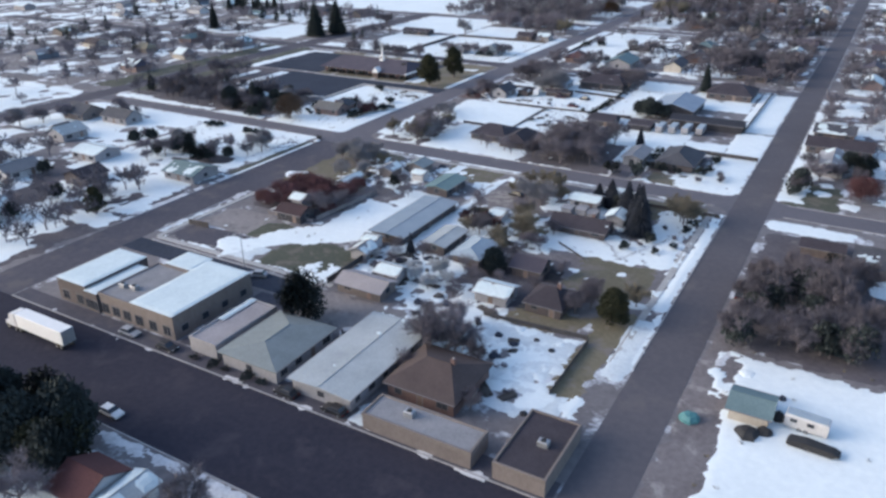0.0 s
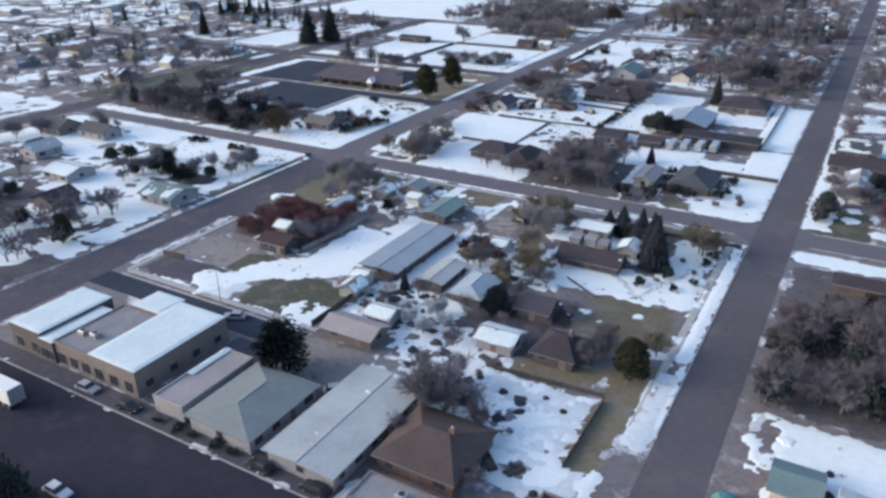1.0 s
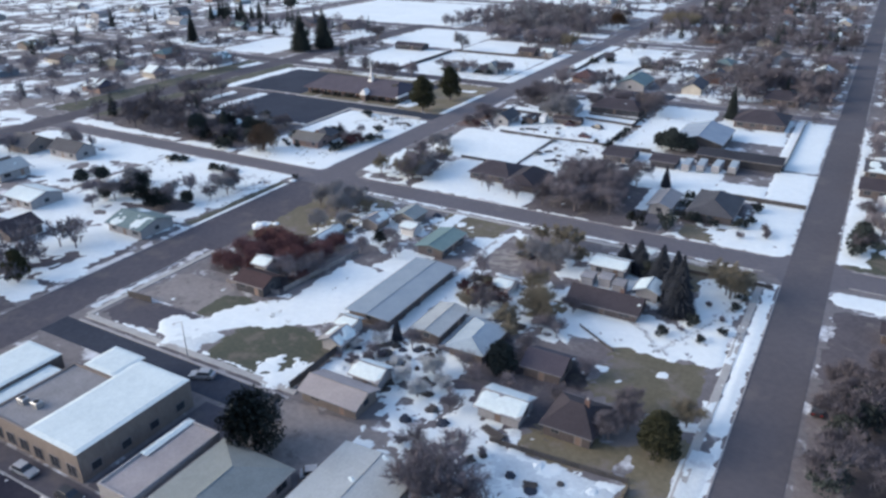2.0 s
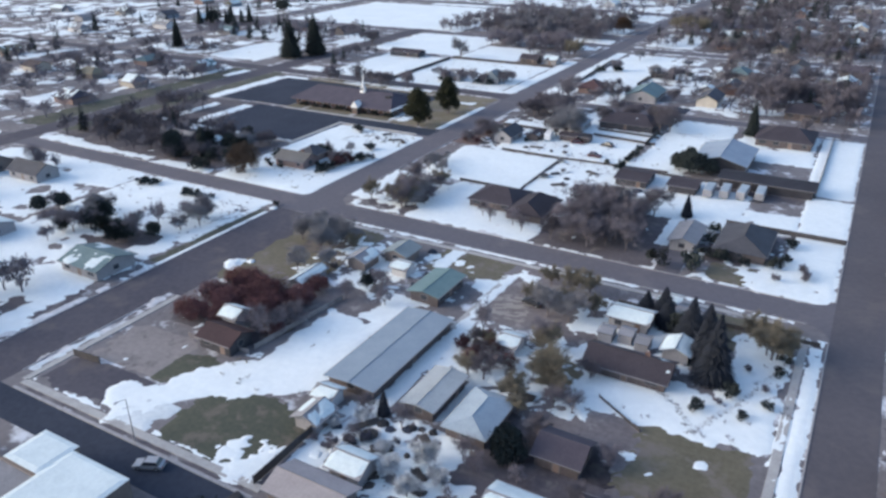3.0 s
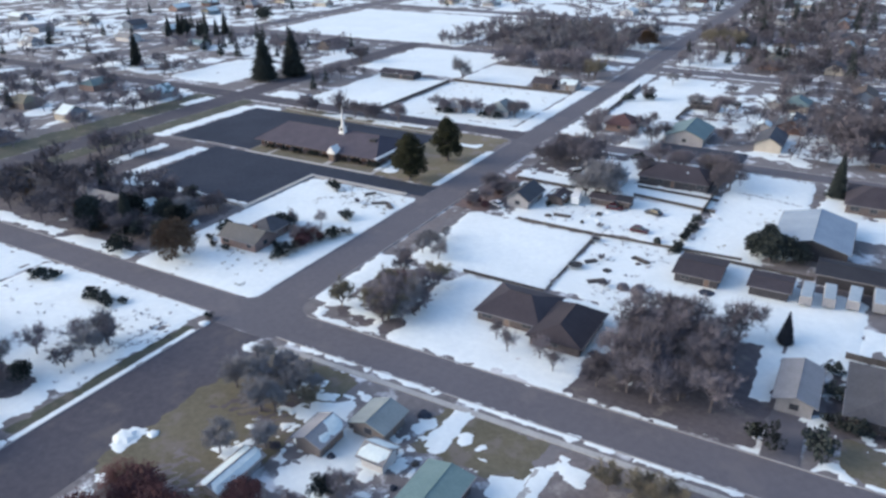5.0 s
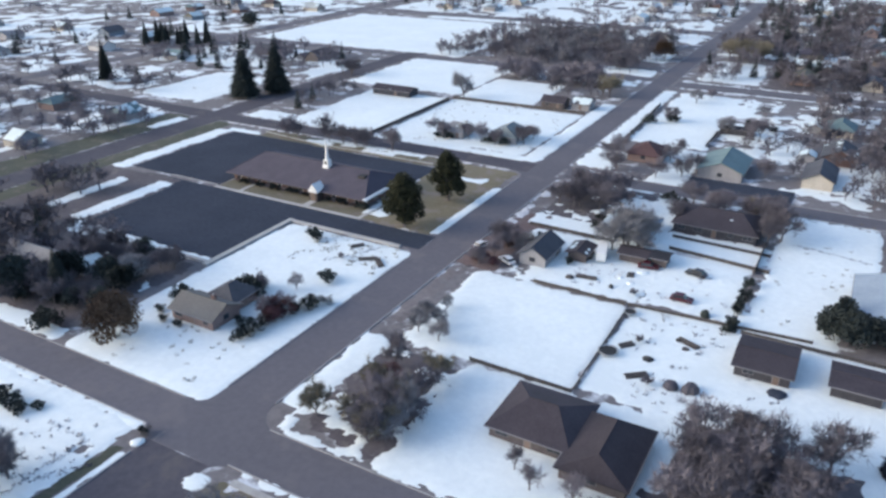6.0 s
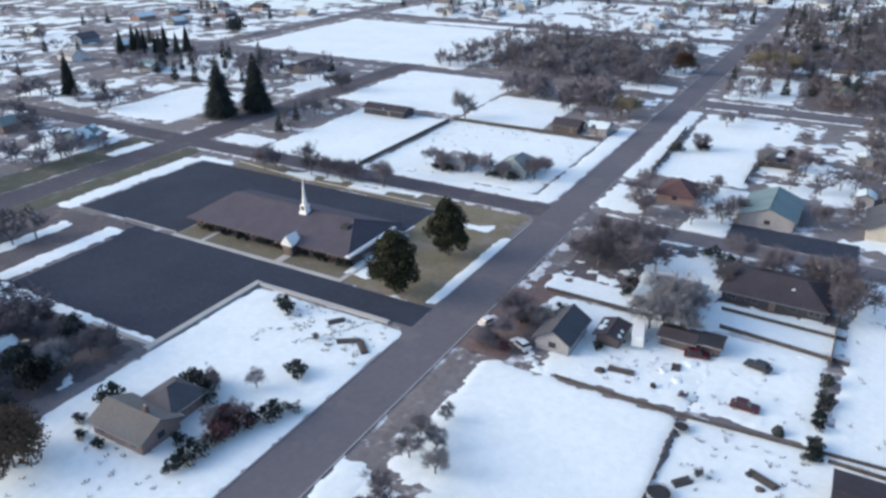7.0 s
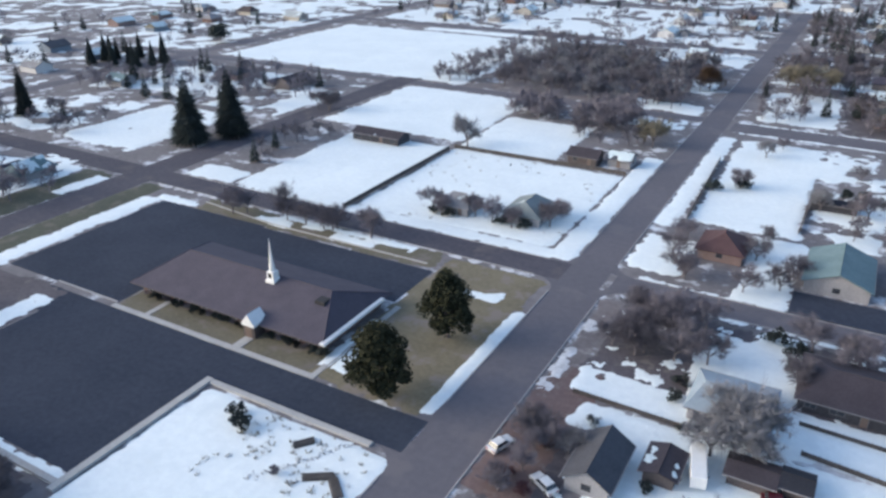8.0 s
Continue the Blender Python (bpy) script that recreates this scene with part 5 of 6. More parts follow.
for k, (x, y) in enumerate(((-14.6, 26.4), (-14.4, 28.6), (-14.4, 30.8), (-14.0, 33.0), (-13.8, 35.2), (-13.0, 37.4), (-12.0, 39.6), (-10.8, 41.8), (-16.2, 36.8), (-16.6, 39.6))):
    tree("redshrub" if k in (3, 4, 5, 8) else "juniper", x, y, 1.15 + 0.2 * (k % 3))
for x, y, s in ((-8.6, 45.2, 1.0), (-10.5, 43.5, 1.4), (-22.5, 40.5, 1.6), (-25, 42.5, 1.8), (-28, 42.5, 1.5), (-36.6, 33, 1.5)):
    tree("juniper", x, y, s)
for x, y, s in ((-32.5, 24.6, 0.8), (-28.5, 24.4, 0.8), (-36, 27, 0.9), (-18.6, 31, 1.0), (-35.2, 31, 0.8)):
    tree("juniper", x, y, s)
tree("bare", -14.5, 38.5, 0.5)
tree("thin", -16, 35, 0.55)
tree("juniper", -14.8, 53.3, 1.6, 0.8)
tree("juniper", -33, 71, 1.1)
tree("juniper", -30.2, 69, 1.3)
tree("thin", -23.6, 43, 0.5)
tree("thin", -18, 47, 0.5)
tree("shrub", -18.8, 63.5, 0.8)
for k in range(14):
    tree("rust" if k % 5 < 4 else "bare", 16 + 5.0 * (k % 5) + tree_rnd.uniform(-1.5, 1.5), -55 + 7.0 * (k // 5) + tree_rnd.uniform(-2, 2), tree_rnd.uniform(0.65, 0.95), 0.85)
for x, y, q in ((30, -48.5, 0.9), (33.5, -41, 0.85), (27, -43, 1.0), (22, -49.5, 0.95), (33, -34.5, 0.7), (36, -52, 0.6), (20.5, -43, 0.8)):
    tree("rust", x, y, q, 0.8)
grove(["olive", "pale", "pale"], 11, 28, -31, -8, 6, 0.5, 0.8)
grove(["bare", "thin"], 36, 50, -34, -24, 4, 0.4, 0.6)
grove(["bare", "olive", "pale", "bare"], 12, 27, 13.5, 36, 17, 0.65, 0.95)
tree("rust", 20, 22, 0.6)
tree("rust", 17, 29, 0.55)
for k in range(25):
    tree("dim" if k % 3 == 0 else "bare", 67 + 3.9 * (k % 5) + tree_rnd.uniform(-1.5, 1.5), 15.5 + 5.8 * (k // 5) + tree_rnd.uniform(-2, 2), tree_rnd.uniform(0.8, 1.1), 1.0, "grove of bare trees")
tree("juniper", 92.0, 12.2, 1.9, 1.2)
tree("juniper", 99.2, 13.2, 1.9, 1.3)
tree("bluefir", 91, 44, 0.55, 1.1)
for x, y, q in ((80.5, 79.5, 0.9), (83.5, 78.2, 1.0), (86.5, 79.0, 0.95), (82.0, 84.5, 0.9), (89.5, 80.2, 0.7)):
    tree("round", x, y, q, 1.0)
for x, y, q in ((44.5, 19.5, 0.5), (48.0, 16.8, 0.55), (54.0, 17.5, 0.6), (57.5, 15.0, 0.5)):
    tree("thin", x, y, q)
for x, y, s in ((100.5, 22, 1.2), (104, 21, 1.4), (115, 22.5, 1.3), (117, 27, 1.0), (100, 30, 1.3), (117, 36, 1.2), (109, 20.8, 1.0), (99.5, 37, 1.2)):
    tree("juniper", x, y, s, 1.1)
grove(["bare", "dim"], 11, 30, 117, 134, 14, 0.7, 1.0)
grove(["bare", "bare", "olive"], 43, 66, 130, 136, 9, 0.7, 0.9)
for x, y, s in ((-49, 159.5, 0.8), (-45, 157, 0.7), (-37, 160, 0.8), (-31.5, 158.5, 0.8), (-18, 163, 0.9), (-26, 158, 0.7), (-17.5, 170, 0.7), (12, 162, 0.8), (29, 168, 0.8), (13, 172, 0.7), (38, 163, 0.7), (57, 166, 0.8), (30, 178, 0.6)):
    tree("bare", x, y, s)
for x, y, s in ((-43, 156.8, 1.2), (-29, 158.6, 1.4), (-23, 159, 1.3), (-47.5, 157, 1.1), (11.5, 208, 1.7), (17.6, 214, 1.7), (19.5, 214.5, 1.3), (44, 219, 1.4), (48, 217.5, 1.6), (52, 215.5, 1.4), (37.5, 134, 1.6), (41.5, 131, 1.5)):
    tree("juniper", x, y, s)
for x, y, q in ((13, 45, 0.6), (15.5, 48.5, 0.55), (12, 50, 0.5), (18, 44, 0.6), (13.5, 55, 0.4)):
    tree("pale", x, y, q)
tree("pale", 36.5, 99.5, 1.5, 0.85)
tree("pale", 38.5, 101.5, 1.3, 0.9)
tree("pale", 35, 101.5, 1.3, 0.9)
tree("pale", 39.5, 98, 1.0, 0.9)
tree("pale", 33.5, 97.5, 1.1, 0.9)
tree("pale", 15.5, 88, 0.6)
grove(["olive", "olive", "pale"], 71, 89, -21, -8, 9, 0.6, 0.9)
grove(["olive", "pale"], 84, 92, -52, -40, 4, 0.5, 0.7)
tree("olive", 120, -16.2, 1.1)
tree("olive", 120.8, -15.6, 0.95)
tree("olive", 116.5, -10, 0.8)
grove(["bare"], 90, 101, -99, -88, 4, 0.7, 0.9)
grove(["dim", "dim", "round"], 141, 165, -67.5, -30, 40, 0.8, 1.1, "grove of bare trees")
grove(["bare", "thin", "olive"], 70, 98, -50, -30, 18, 0.4, 0.7)
grove(["bare", "thin"], 84, 104, -82, -52, 9, 0.4, 0.65)
house(158.5, 168.5, -27, -16, "house with a slate roof behind a grove", 2.8, 2.2, "x", "slate", "tan", 0.25)
grove(["round", "pale", "bare", "round"], -44, -19, -41, -30, 14, 0.5, 0.85)
grove(["bare", "pale", "bare", "round"], -66, -40, -54, -25, 12, 0.5, 0.85)
grove(["juniper"], 63.8, 64.4, 70, 100, 14, 0.6, 1.1, "evergreen hedge")
grove(["dim", "round", "round", "pale"], -72, -47, 14, 37, 14, 0.6, 0.9)
far_wood(-84, -66, 14, 43, 12, 0.15)
grove(["dim", "round", "dim"], -71, -46.5, 33, 44, 14, 0.5, 0.75)
far_wood(-127, -66, 14, 45, 52, 0.06, "distant leafless trees between the houses", 0.6, 1.05, "dark_twig")
far_wood(-95, -16, 286, 370, 130, 0.0, "far wood of leafless trees", 0.8, 1.2)
tree("olive", -13.5, 239, 1.4)
tree("olive", -17, 241, 1.1)
tree("orange", -13.8, 327, 1.6)
grove(["olive"], 9, 34, 341, 352, 8, 1.2, 1.6)
far_wood(-70, -22, 250, 268, 60, 0.0, "far wood of leafless trees", 0.8, 1.15)
far_wood(-105, -18, 285, 372, 60, 0.0, "far wood of leafless trees", 0.8, 1.2, "pale_twig")
far_wood(-126, -92, 284, 300, 12, 0.0, "far wood of leafless trees", 0.6, 0.9)
house(-32, -23, 211.5, 218, "low house with a dark roof beside the far wood", 2.6, 1.6, "x", "charcoal", "dark", 0.1)
house(-20.5, -13.5, 214, 220.5, "low house with a grey roof partly under snow", 2.6, 1.6, "x", "slate", "greywall", 0.4)
tree("pale", -66, 210.6, 1.3)
tree("round", -277, 314, 1.8, 0.8)
grove(["fir"], -288, -256, 238, 264, 14, 0.6, 0.95, "far row of firs")
for x, y, s in ((-54, -5.2, 1.5), (-51, -4.6, 1.4), (-56.5, -5.5, 1.2), (-36.5, -5.8, 1.5), (-33.5, -6.2, 1.5), (-30.5, -6.8, 1.3), (-28.5, -4.6, 0.9)):
    tree("juniper", x, y, s, 0.7)
tree("yew", -67, 17.5, 1.25)
tree("bare", -92, 131.5, 1.0)
tree("bare", -89, 133.5, 0.8)
tree("fir", -58, 21, 0.95, 0.75)
tree("round", -62, 26, 1.1)
tree("round", -54.5, 30, 0.9)
tree("orange", -105, 24, 0.9)
far_wood(-122, -106, 52, 68, 8, 0.0, "distant leafless trees between the houses", 0.9, 1.1)
grove(["bare", "bare", "juniper"], 79, 83, 82, 95, 4, 0.6, 0.9)
far_wood(96, 126, 134, 137, 6, 0.05)
far_wood(90, 126, 155, 182, 26, 0.0, "tall dark leafless trees beside the street", 0.9, 1.35, "dark_twig")
far_wood(80, 126, 154, 210, 40, 0.05)
grove(["bare", "redshrub", "bare"], 6.5, 13, 76, 95, 12, 0.5, 0.8)
for x, y, s in ((17, -14, 0.9), (21, -18, 0.9), (23, -11, 0.8), (19, -10, 0.7), (14, -10, 0.8), (13, -15, 0.8), (17, -7, 0.6)):
    tree("pale", x, y, s)
grove(["bare"], 9, 36, 149, 157, 4, 0.6, 0.85)
grove(["bare", "thin"], -92, -50, 134.5, 137.3, 9, 0.75, 1.0)

# ---- houses and trees of the blocks all round ----
block_rnd = random.Random(11)
ROOF_KEYS = ["grey", "slate", "brown", "umber", "plum", "teal", "olive", "grey", "slate", "pale"]
WALL_KEYS = ["white", "tan", "brick", "greywall", "cream", "bluewall", "pinkbrick"]


def block(x0, x1, y0, y1, pitch_x, pitch_y, trees, tree_keys=("bare", "bare", "thin", "olive", "pale"), chance=0.8, near=False, firs=0.0):
    """Houses in rows with sheds and trees between them."""
    nx, ny = max(1, int((x1 - x0) / pitch_x)), max(1, int((y1 - y0) / pitch_y))
    for i in range(nx):
        for j in range(ny):
            if block_rnd.random() > chance:
                continue
            cx = x0 + (i + 0.5) * (x1 - x0) / nx + block_rnd.uniform(-3, 3)
            cy = y0 + (j + 0.5) * (y1 - y0) / ny + block_rnd.uniform(-3, 3)
            if on_street(cx, cy, 10.0) or (8 < cx < 38 and 284 < cy < 342):
                continue
            w, d = block_rnd.uniform(9, 15), block_rnd.uniform(7, 10)
            ridge = "x"
            if block_rnd.random() < 0.5:
                w, d, ridge = d, w, "y"
            rk = block_rnd.choice(ROOF_KEYS)
            cov = block_rnd.choice((0, 0, 0.35, 0.6, 1.0))
            lab = "single-storey house with a %s roof%s" % ({"umber": "dark brown", "plum": "dull purple", "olive": "olive-brown"}.get(rk, rk), " under snow" if cov > 0.9 else " partly under snow" if cov else "")
            rise, wall, hip, flue = block_rnd.uniform(1.6, 2.6), block_rnd.choice(WALL_KEYS), block_rnd.choice((0, 0, 3.0)), near and block_rnd.random() < 0.3
            if not taken(cx, cy, 6.5):
                house(cx - w / 2, cx + w / 2, cy - d / 2, cy + d / 2, lab, 2.8, rise, ridge, rk, wall, cov, hip, chimney=flue, group="houses of the town", detail=near)
            if block_rnd.random() < 0.55:
                sx, sy = cx + block_rnd.choice((-1, 1)) * (w / 2 + 4), cy + block_rnd.uniform(-5, 5)
                snowy = block_rnd.choice((0, 1.0))
                shed_roof = block_rnd.choice(ROOF_KEYS)
                if taken(sx, sy, 2.8):
                    continue
                house(sx - 2, sx + 2, sy - 2.5, sy + 2.5, "small wooden garden shed" + (" under snow" if snowy else ""), 2.2, 0.9, "y", shed_roof, "greywall", snowy, windows=False, kind="shed", category="shed", group="garden sheds", detail=near)
    if near:
        for k in range(trees):
            tree(block_rnd.choice(tree_keys), block_rnd.uniform(x0, x1), block_rnd.uniform(y0, y1), block_rnd.uniform(0.5, 0.95))
    else:
        far_wood(x0, x1, y0, y1, int(trees * 1.3), firs + 0.02)


block(-122, -28, -112, -58, 22, 24, 0, near=True)
far_wood(-122, -14, -114, -56, 62)
far_wood(-44, -11, -114, -62, 10)
grove(["round", "cedar"], -60, -16, -106, -66, 6, 0.6, 0.85)
block(-122, -76, -48, -8, 22, 20, 10, near=True)
block(-125, -62, 14, 44, 24, 28, 0, chance=0.6)
block(-258, -148, -112, 140, 30, 32, 110, chance=0.7)
block(-258, -155, 205, 262, 34, 28, 60, chance=0.5, firs=0.25)
block(-400, -275, -100, 420, 36, 36, 120, chance=0.5, firs=0.25)
block(62, 126, 154, 264, 21, 24, 112)
block(14, 60, 196, 262, 24, 26, 6, chance=0.35, near=True)
far_wood(46, 62, 188, 215, 5)
far_wood(-166, -143, 98, 142, 16)
far_wood(-300, -190, 40, 180, 90, 0.05)
far_wood(-44, -14, 232, 262, 10, 0.1)
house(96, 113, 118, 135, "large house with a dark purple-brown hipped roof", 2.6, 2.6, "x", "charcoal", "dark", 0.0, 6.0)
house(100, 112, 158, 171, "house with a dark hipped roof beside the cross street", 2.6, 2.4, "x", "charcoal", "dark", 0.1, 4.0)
tree("fir", 93.2, 129, 0.95, 0.85)
for x, y, q in ((93, 178, 1.2), (97, 184, 1.3), (101, 180, 1.2), (90, 185, 1.0)):
    tree("dim", x, y, q, 1.1)
for x, y, q in ((64.5, 117, 0.9), (67, 121, 1.0), (64, 125, 0.9), (42.5, 121, 0.75)):
    tree("dim", x, y, q)
house(144.6, 151.4, 39, 56, "house with a pale grey roof among dark trees", 2.6, 1.4, "y", "ash", "greywall", 0.3)
house(139.5, 158, 61, 70, "long house with a dark roof", 2.6, 1.8, "x", "charcoal", "dark", 0.1)
house(140, 152, 78, 87, "house with a dark roof and patchy snow", 2.6, 1.8, "x", "slate", "dark", 0.35)
house(147.5, 156, -20.6, -15.4, "low dark-roofed shed beside the street", 2.2, 0.8, "x", "charcoal", "dark", 0.0, windows=False, kind="shed", category="shed")
house(-66, -54.5, -55, -45.5, "house under a smooth white roof of snow", 2.6, 1.4, "x", "grey", "greywall", 1.0)
house(-47, -38.5, -71, -62.5, "house with a dark roof among trees", 2.6, 1.8, "y", "charcoal", "dark", 0.0)
grove(["bare", "round", "dim", "round"], 139.5, 158, 14, 50, 14, 0.65, 0.95)
tree("rust", 157.5, 22, 1.1)
tree("juniper", 140.9, 19.6, 1.9, 0.8)
tree("round", -85, -44, 1.1)
grove(["bare", "bare", "pale"], -38, -16, -27, -16, 6, 0.6, 0.85)
grove(["shrub"], 116, 122, 14, 24, 4, 0.8, 1.2)
block(168, 258, -62, -8, 24, 26, 40)
block(165, 200, 14, 140, 20, 25, 0, near=True)
block(140, 164, 90, 140, 22, 25, 0, near=True)
far_wood(140, 200, 48, 140, 75)
far_wood(162, 200, 12, 60, 20)
block(202, 258, 14, 140, 24, 27, 70)
block(140, 258, 155, 265, 24, 25, 185)
block(8, 126, 286, 415, 24, 26, 210, firs=0.08)
block(140, 258, 286, 415, 26, 28, 140)
block(-126, -14, 374, 414, 30, 30, 40, chance=0.5)
block(-258, 126, 434, 566, 34, 36, 170, chance=0.7, firs=0.05)
block(-258, 258, 584, 700, 42, 40, 140, chance=0.6)
block(-258, 258, 712, 1000, 60, 60, 130, chance=0.5)
block(-700, -410, 0, 700, 70, 70, 110, chance=0.5)
block(272, 420, 150, 700, 60, 60, 90, chance=0.5)
house(68.5, 75, -154, -146.5, "house with a dark red roof beyond the highway", 2.8, 1.8, "x", "rust", "white", 0.0)
house(76, 80.5, -152, -146, "white-roofed shed beyond the highway", 2.6, 0.8, "y", "pale", "white", 0.6, kind="shed", category="shed")
house(22, 33, -156, -147, "low house beyond the highway with a dark roof", 2.8, 1.8, "x", "slate", "tan", 0.0)
for x, y, s in ((61.5, -145.5, 1.25), (55, -144.5, 1.15), (49, -147, 1.1), (58, -150.5, 1.2), (65, -151, 1.0), (52, -152, 1.1)):
    tree("yew", x, y, s, 1.45)
grove(["cedar", "bare", "bare"], 44, 66, -160, -146, 10, 0.7, 1.0)
grove(["bare", "cedar"], 0, 44, -166, -146, 12, 0.7, 1.0)
grove(["bare"], 80, 96, -156, -146, 5, 0.6, 0.9)
far_wood(-60, 126, 432, 566, 130, 0.2)
far_wood(-120, 258, 584, 1000, 170, 0.2)
far_wood(40, 126, 286, 330, 40, 0.1, "distant leafless trees between the houses", 0.8, 1.2, "dark_twig")
far_wood(8, 90, 434, 566, 66, 0.25, "distant leafless trees between the houses", 0.9, 1.4, "dark_twig")
far_wood(8, 70, 356, 416, 34, 0.2, "distant leafless trees between the houses", 0.8, 1.2, "dark_twig")
far_wood(-135, -95, 300, 372, 40, 0.0, "far wood of leafless trees", 0.6, 1.0)


# ---- vehicles ----
def wheel(parent, x, y, r, w):
    ty = part("wheel", Shape().tube((x, y - w / 2, r), (x, y + w / 2, r), r, r, 14), M["black"], parent, "black tyre")
    part("rim", Shape().tube((x, y - w / 2 - 0.01, r), (x, y + w / 2 + 0.01, r), r * 0.55, r * 0.55, 10), M["steel"], ty)


def car(x, y, rz, paint, label, tall=1.0, kind="car"):
    base = thing(kind, x, y, 0.03, rz, label, "car")
    h = 0.78 * tall
    side = [(-2.2, 0.3), (2.2, 0.3), (2.25, 0.62), (2.1, h - 0.04), (1.0, h + 0.12), (-1.7, h + 0.12), (-2.2, h)]
    body = part("body", Shape().prism(side, -0.88, 0.88, "y"), PAINT[paint], base)
    zr, zb = h + 0.12, h + 0.12 + 0.55 * tall
    cab = [(-1.75, -0.84, zr), (0.95, -0.84, zr), (0.95, 0.84, zr), (-1.75, 0.84, zr), (-1.35, -0.68, zb), (0.3, -0.68, zb), (0.3, 0.68, zb), (-1.35, 0.68, zb)]
    part("cabin_glass", Shape().add(cab, [(3, 2, 1, 0), (0, 1, 5, 4), (1, 2, 6, 5), (2, 3, 7, 6), (3, 0, 4, 7), (4, 5, 6, 7)]), M["glass"], base, "dark side and front glass")
    part("roof", Shape().box(-1.42, 0.36, -0.7, 0.7, zb - 0.02, zb + 0.05, 0.03), PAINT[paint], base)
    for sx in (-1.35, 1.4):
        for sy in (-0.82, 0.82):
            wheel(base, sx, sy, 0.33, 0.22)
    for sy in (-0.62, 0.62):
        part("headlight", Shape().box(2.12, 2.24, sy - 0.2, sy + 0.2, 0.55, 0.7, 0.02), M["lamp_clear"], body)
        part("tail_light", Shape().box(-2.24, -2.16, sy - 0.2, sy + 0.2, 0.55, 0.75, 0.02), M["lamp_red"], body)
    return base


def lorry(x, y, rz):
    base = thing("semi_truck", x, y, 0.04, rz, "white semi truck with a long white box trailer", "truck")
    tr = part("trailer", Shape().box(-9.2, 4.8, -1.3, 1.3, 1.15, 4.05, 0.06), M["trim"], base, "white box trailer")
    part("rear_door", Shape().box(-9.26, -9.203, -1.2, 1.2, 1.25, 3.95), M["steel"], tr)
    part("chassis", Shape().box(-9.0, 8.0, -0.5, 0.5, 0.75, 1.1), M["black"], base)
    cab = part("cab", Shape().prism([(5.4, 0.9), (8.6, 0.9), (8.6, 1.7), (7.4, 1.95), (7.1, 3.2), (6.6, 3.7), (5.4, 3.9)], -1.2, 1.2, "y"), PAINT["white"], base, "white tractor cab")
    part("windscreen", Shape().prism([(7.25, 2.05), (7.43, 2.0), (7.16, 3.05), (7.0, 3.05)], -1.05, 1.05, "y"), M["glass"], cab)
    for sx in (-8.2, -6.9, 4.2, 5.6, 7.9):
        for sy in (-1.05, 1.05):
            wheel(base, sx, sy, 0.5, 0.4)
    return base


lorry(26.4, -127.9, 180)
car(4, -127.6, 180, "white", "white car driving on the highway")
car(59, -137.2, 0, "white", "white car driving on the highway")
car(45.7, -89.2, 205, "silver", "silver car in the lane beside the kerb")
car(139.4, -48, 92, "black", "dark car parked beside the straight street", 1.15)
car(43.5, 92.0, 10, "red", "dark red car parked beside the sheds")
car(53.4, 93.4, 165, "black", "dark car parked in the snow", 1.1)
car(53.4, 80.6, 0, "red", "dark red car parked beside the fence", 1.1)
car(15, 80, 150, "white", "white car parked under bare trees")
car(6.3, 84.5, 70, "white", "white car parked at the kerb")
car(74.9, -17.8, 170, "black", "black car on the yard beside the street")
car(78.5, -99.0, 40, "silver", "silver car behind the long hall")
car(80.3, -119.4, 178, "black", "dark car parked beside the highway")
car(90.2, -119.2, 178, "black", "dark car parked beside the highway")
car(51.6, -119.3, 2, "black", "dark car parked in front of the shops")
car(41.2, -119.2, 2, "silver", "silver car parked in front of the shops")
for x, s in ((58.4, 0.7), (63.4, 0.9), (71.5, 1.0), (66, 0.6), (74.5, 0.7)):
    tree("juniper", x, -119.2, s, 0.8)


# ---- fences, poles and small things ----
PANEL = {}


def fence(x0, y0, x1, y1, label="weathered wooden board fence", h=1.5, material="wood"):
    n = max(1, round(math.hypot(x1 - x0, y1 - y0) / 2.4))
    bay = math.hypot(x1 - x0, y1 - y0) / n
    base = thing("fence", x0, y0, 0, math.degrees(math.atan2(y1 - y0, x1 - x0)), label, "fence")
    key = (round(bay, 2), h, material)
    if key not in PANEL:
        front = [(bay * (k + q) / 8, -0.03 if k % 2 else 0.0) for k in range(8) for q in (0.02, 0.98)]
        sh = Shape().prism(front + [(bay, 0.03), (0, 0.03)], 0.08, h)
        PANEL[key] = (sh.mesh("panel", M[material]), Shape().box(-0.06, 0.06, -0.06, 0.06, -0.2, h + 0.1, 0.03).mesh("post", M[material]))
    for k in range(n + 1):
        p = part("post", PANEL[key][1], None, base)
        p.location = (k * bay, 0.08, 0)
        if k < n:
            q = part("panel", PANEL[key][0], None, base)
            q.location = (k * bay, 0, 0)
    return base


fence(24, 74.0, 44, 73.6, "low dark wooden fence in the snow", 0.8)
fence(44.5, 73.6, 78, 75.6, "low dark wooden fence in the snow", 0.8)
fence(44.8, 72.8, 45.0, 42, "dark wooden fence in the snow", 0.6)
fence(26, 41.0, 45, 40.6, "dark wooden fence in the snow", 0.9)
fence(66, 73.2, 93, 73.0, "low dark wooden fence in the snow", 0.9)
fence(64.2, 100, 64.2, 117)
fence(10.8, 102.3, 32.8, 101.6, "low dark fence in the snow", 0.9)
fence(44, 111.2, 66, 110.2, "low dark fence in the snow", 0.9)
fence(45, 104, 67, 101.5, "low wooden fence beside the track", 1.0)
fence(118.5, 73.2, 118.5, 137, "wire and board fence beside the snow", 1.1)
fence(23, -60.6, 37, -59.6, "pale weathered board fence", 1.0, "greyboard")
fence(37.2, -58, 39.8, -34.7, "pale weathered board fence", 1.2, "greyboard")
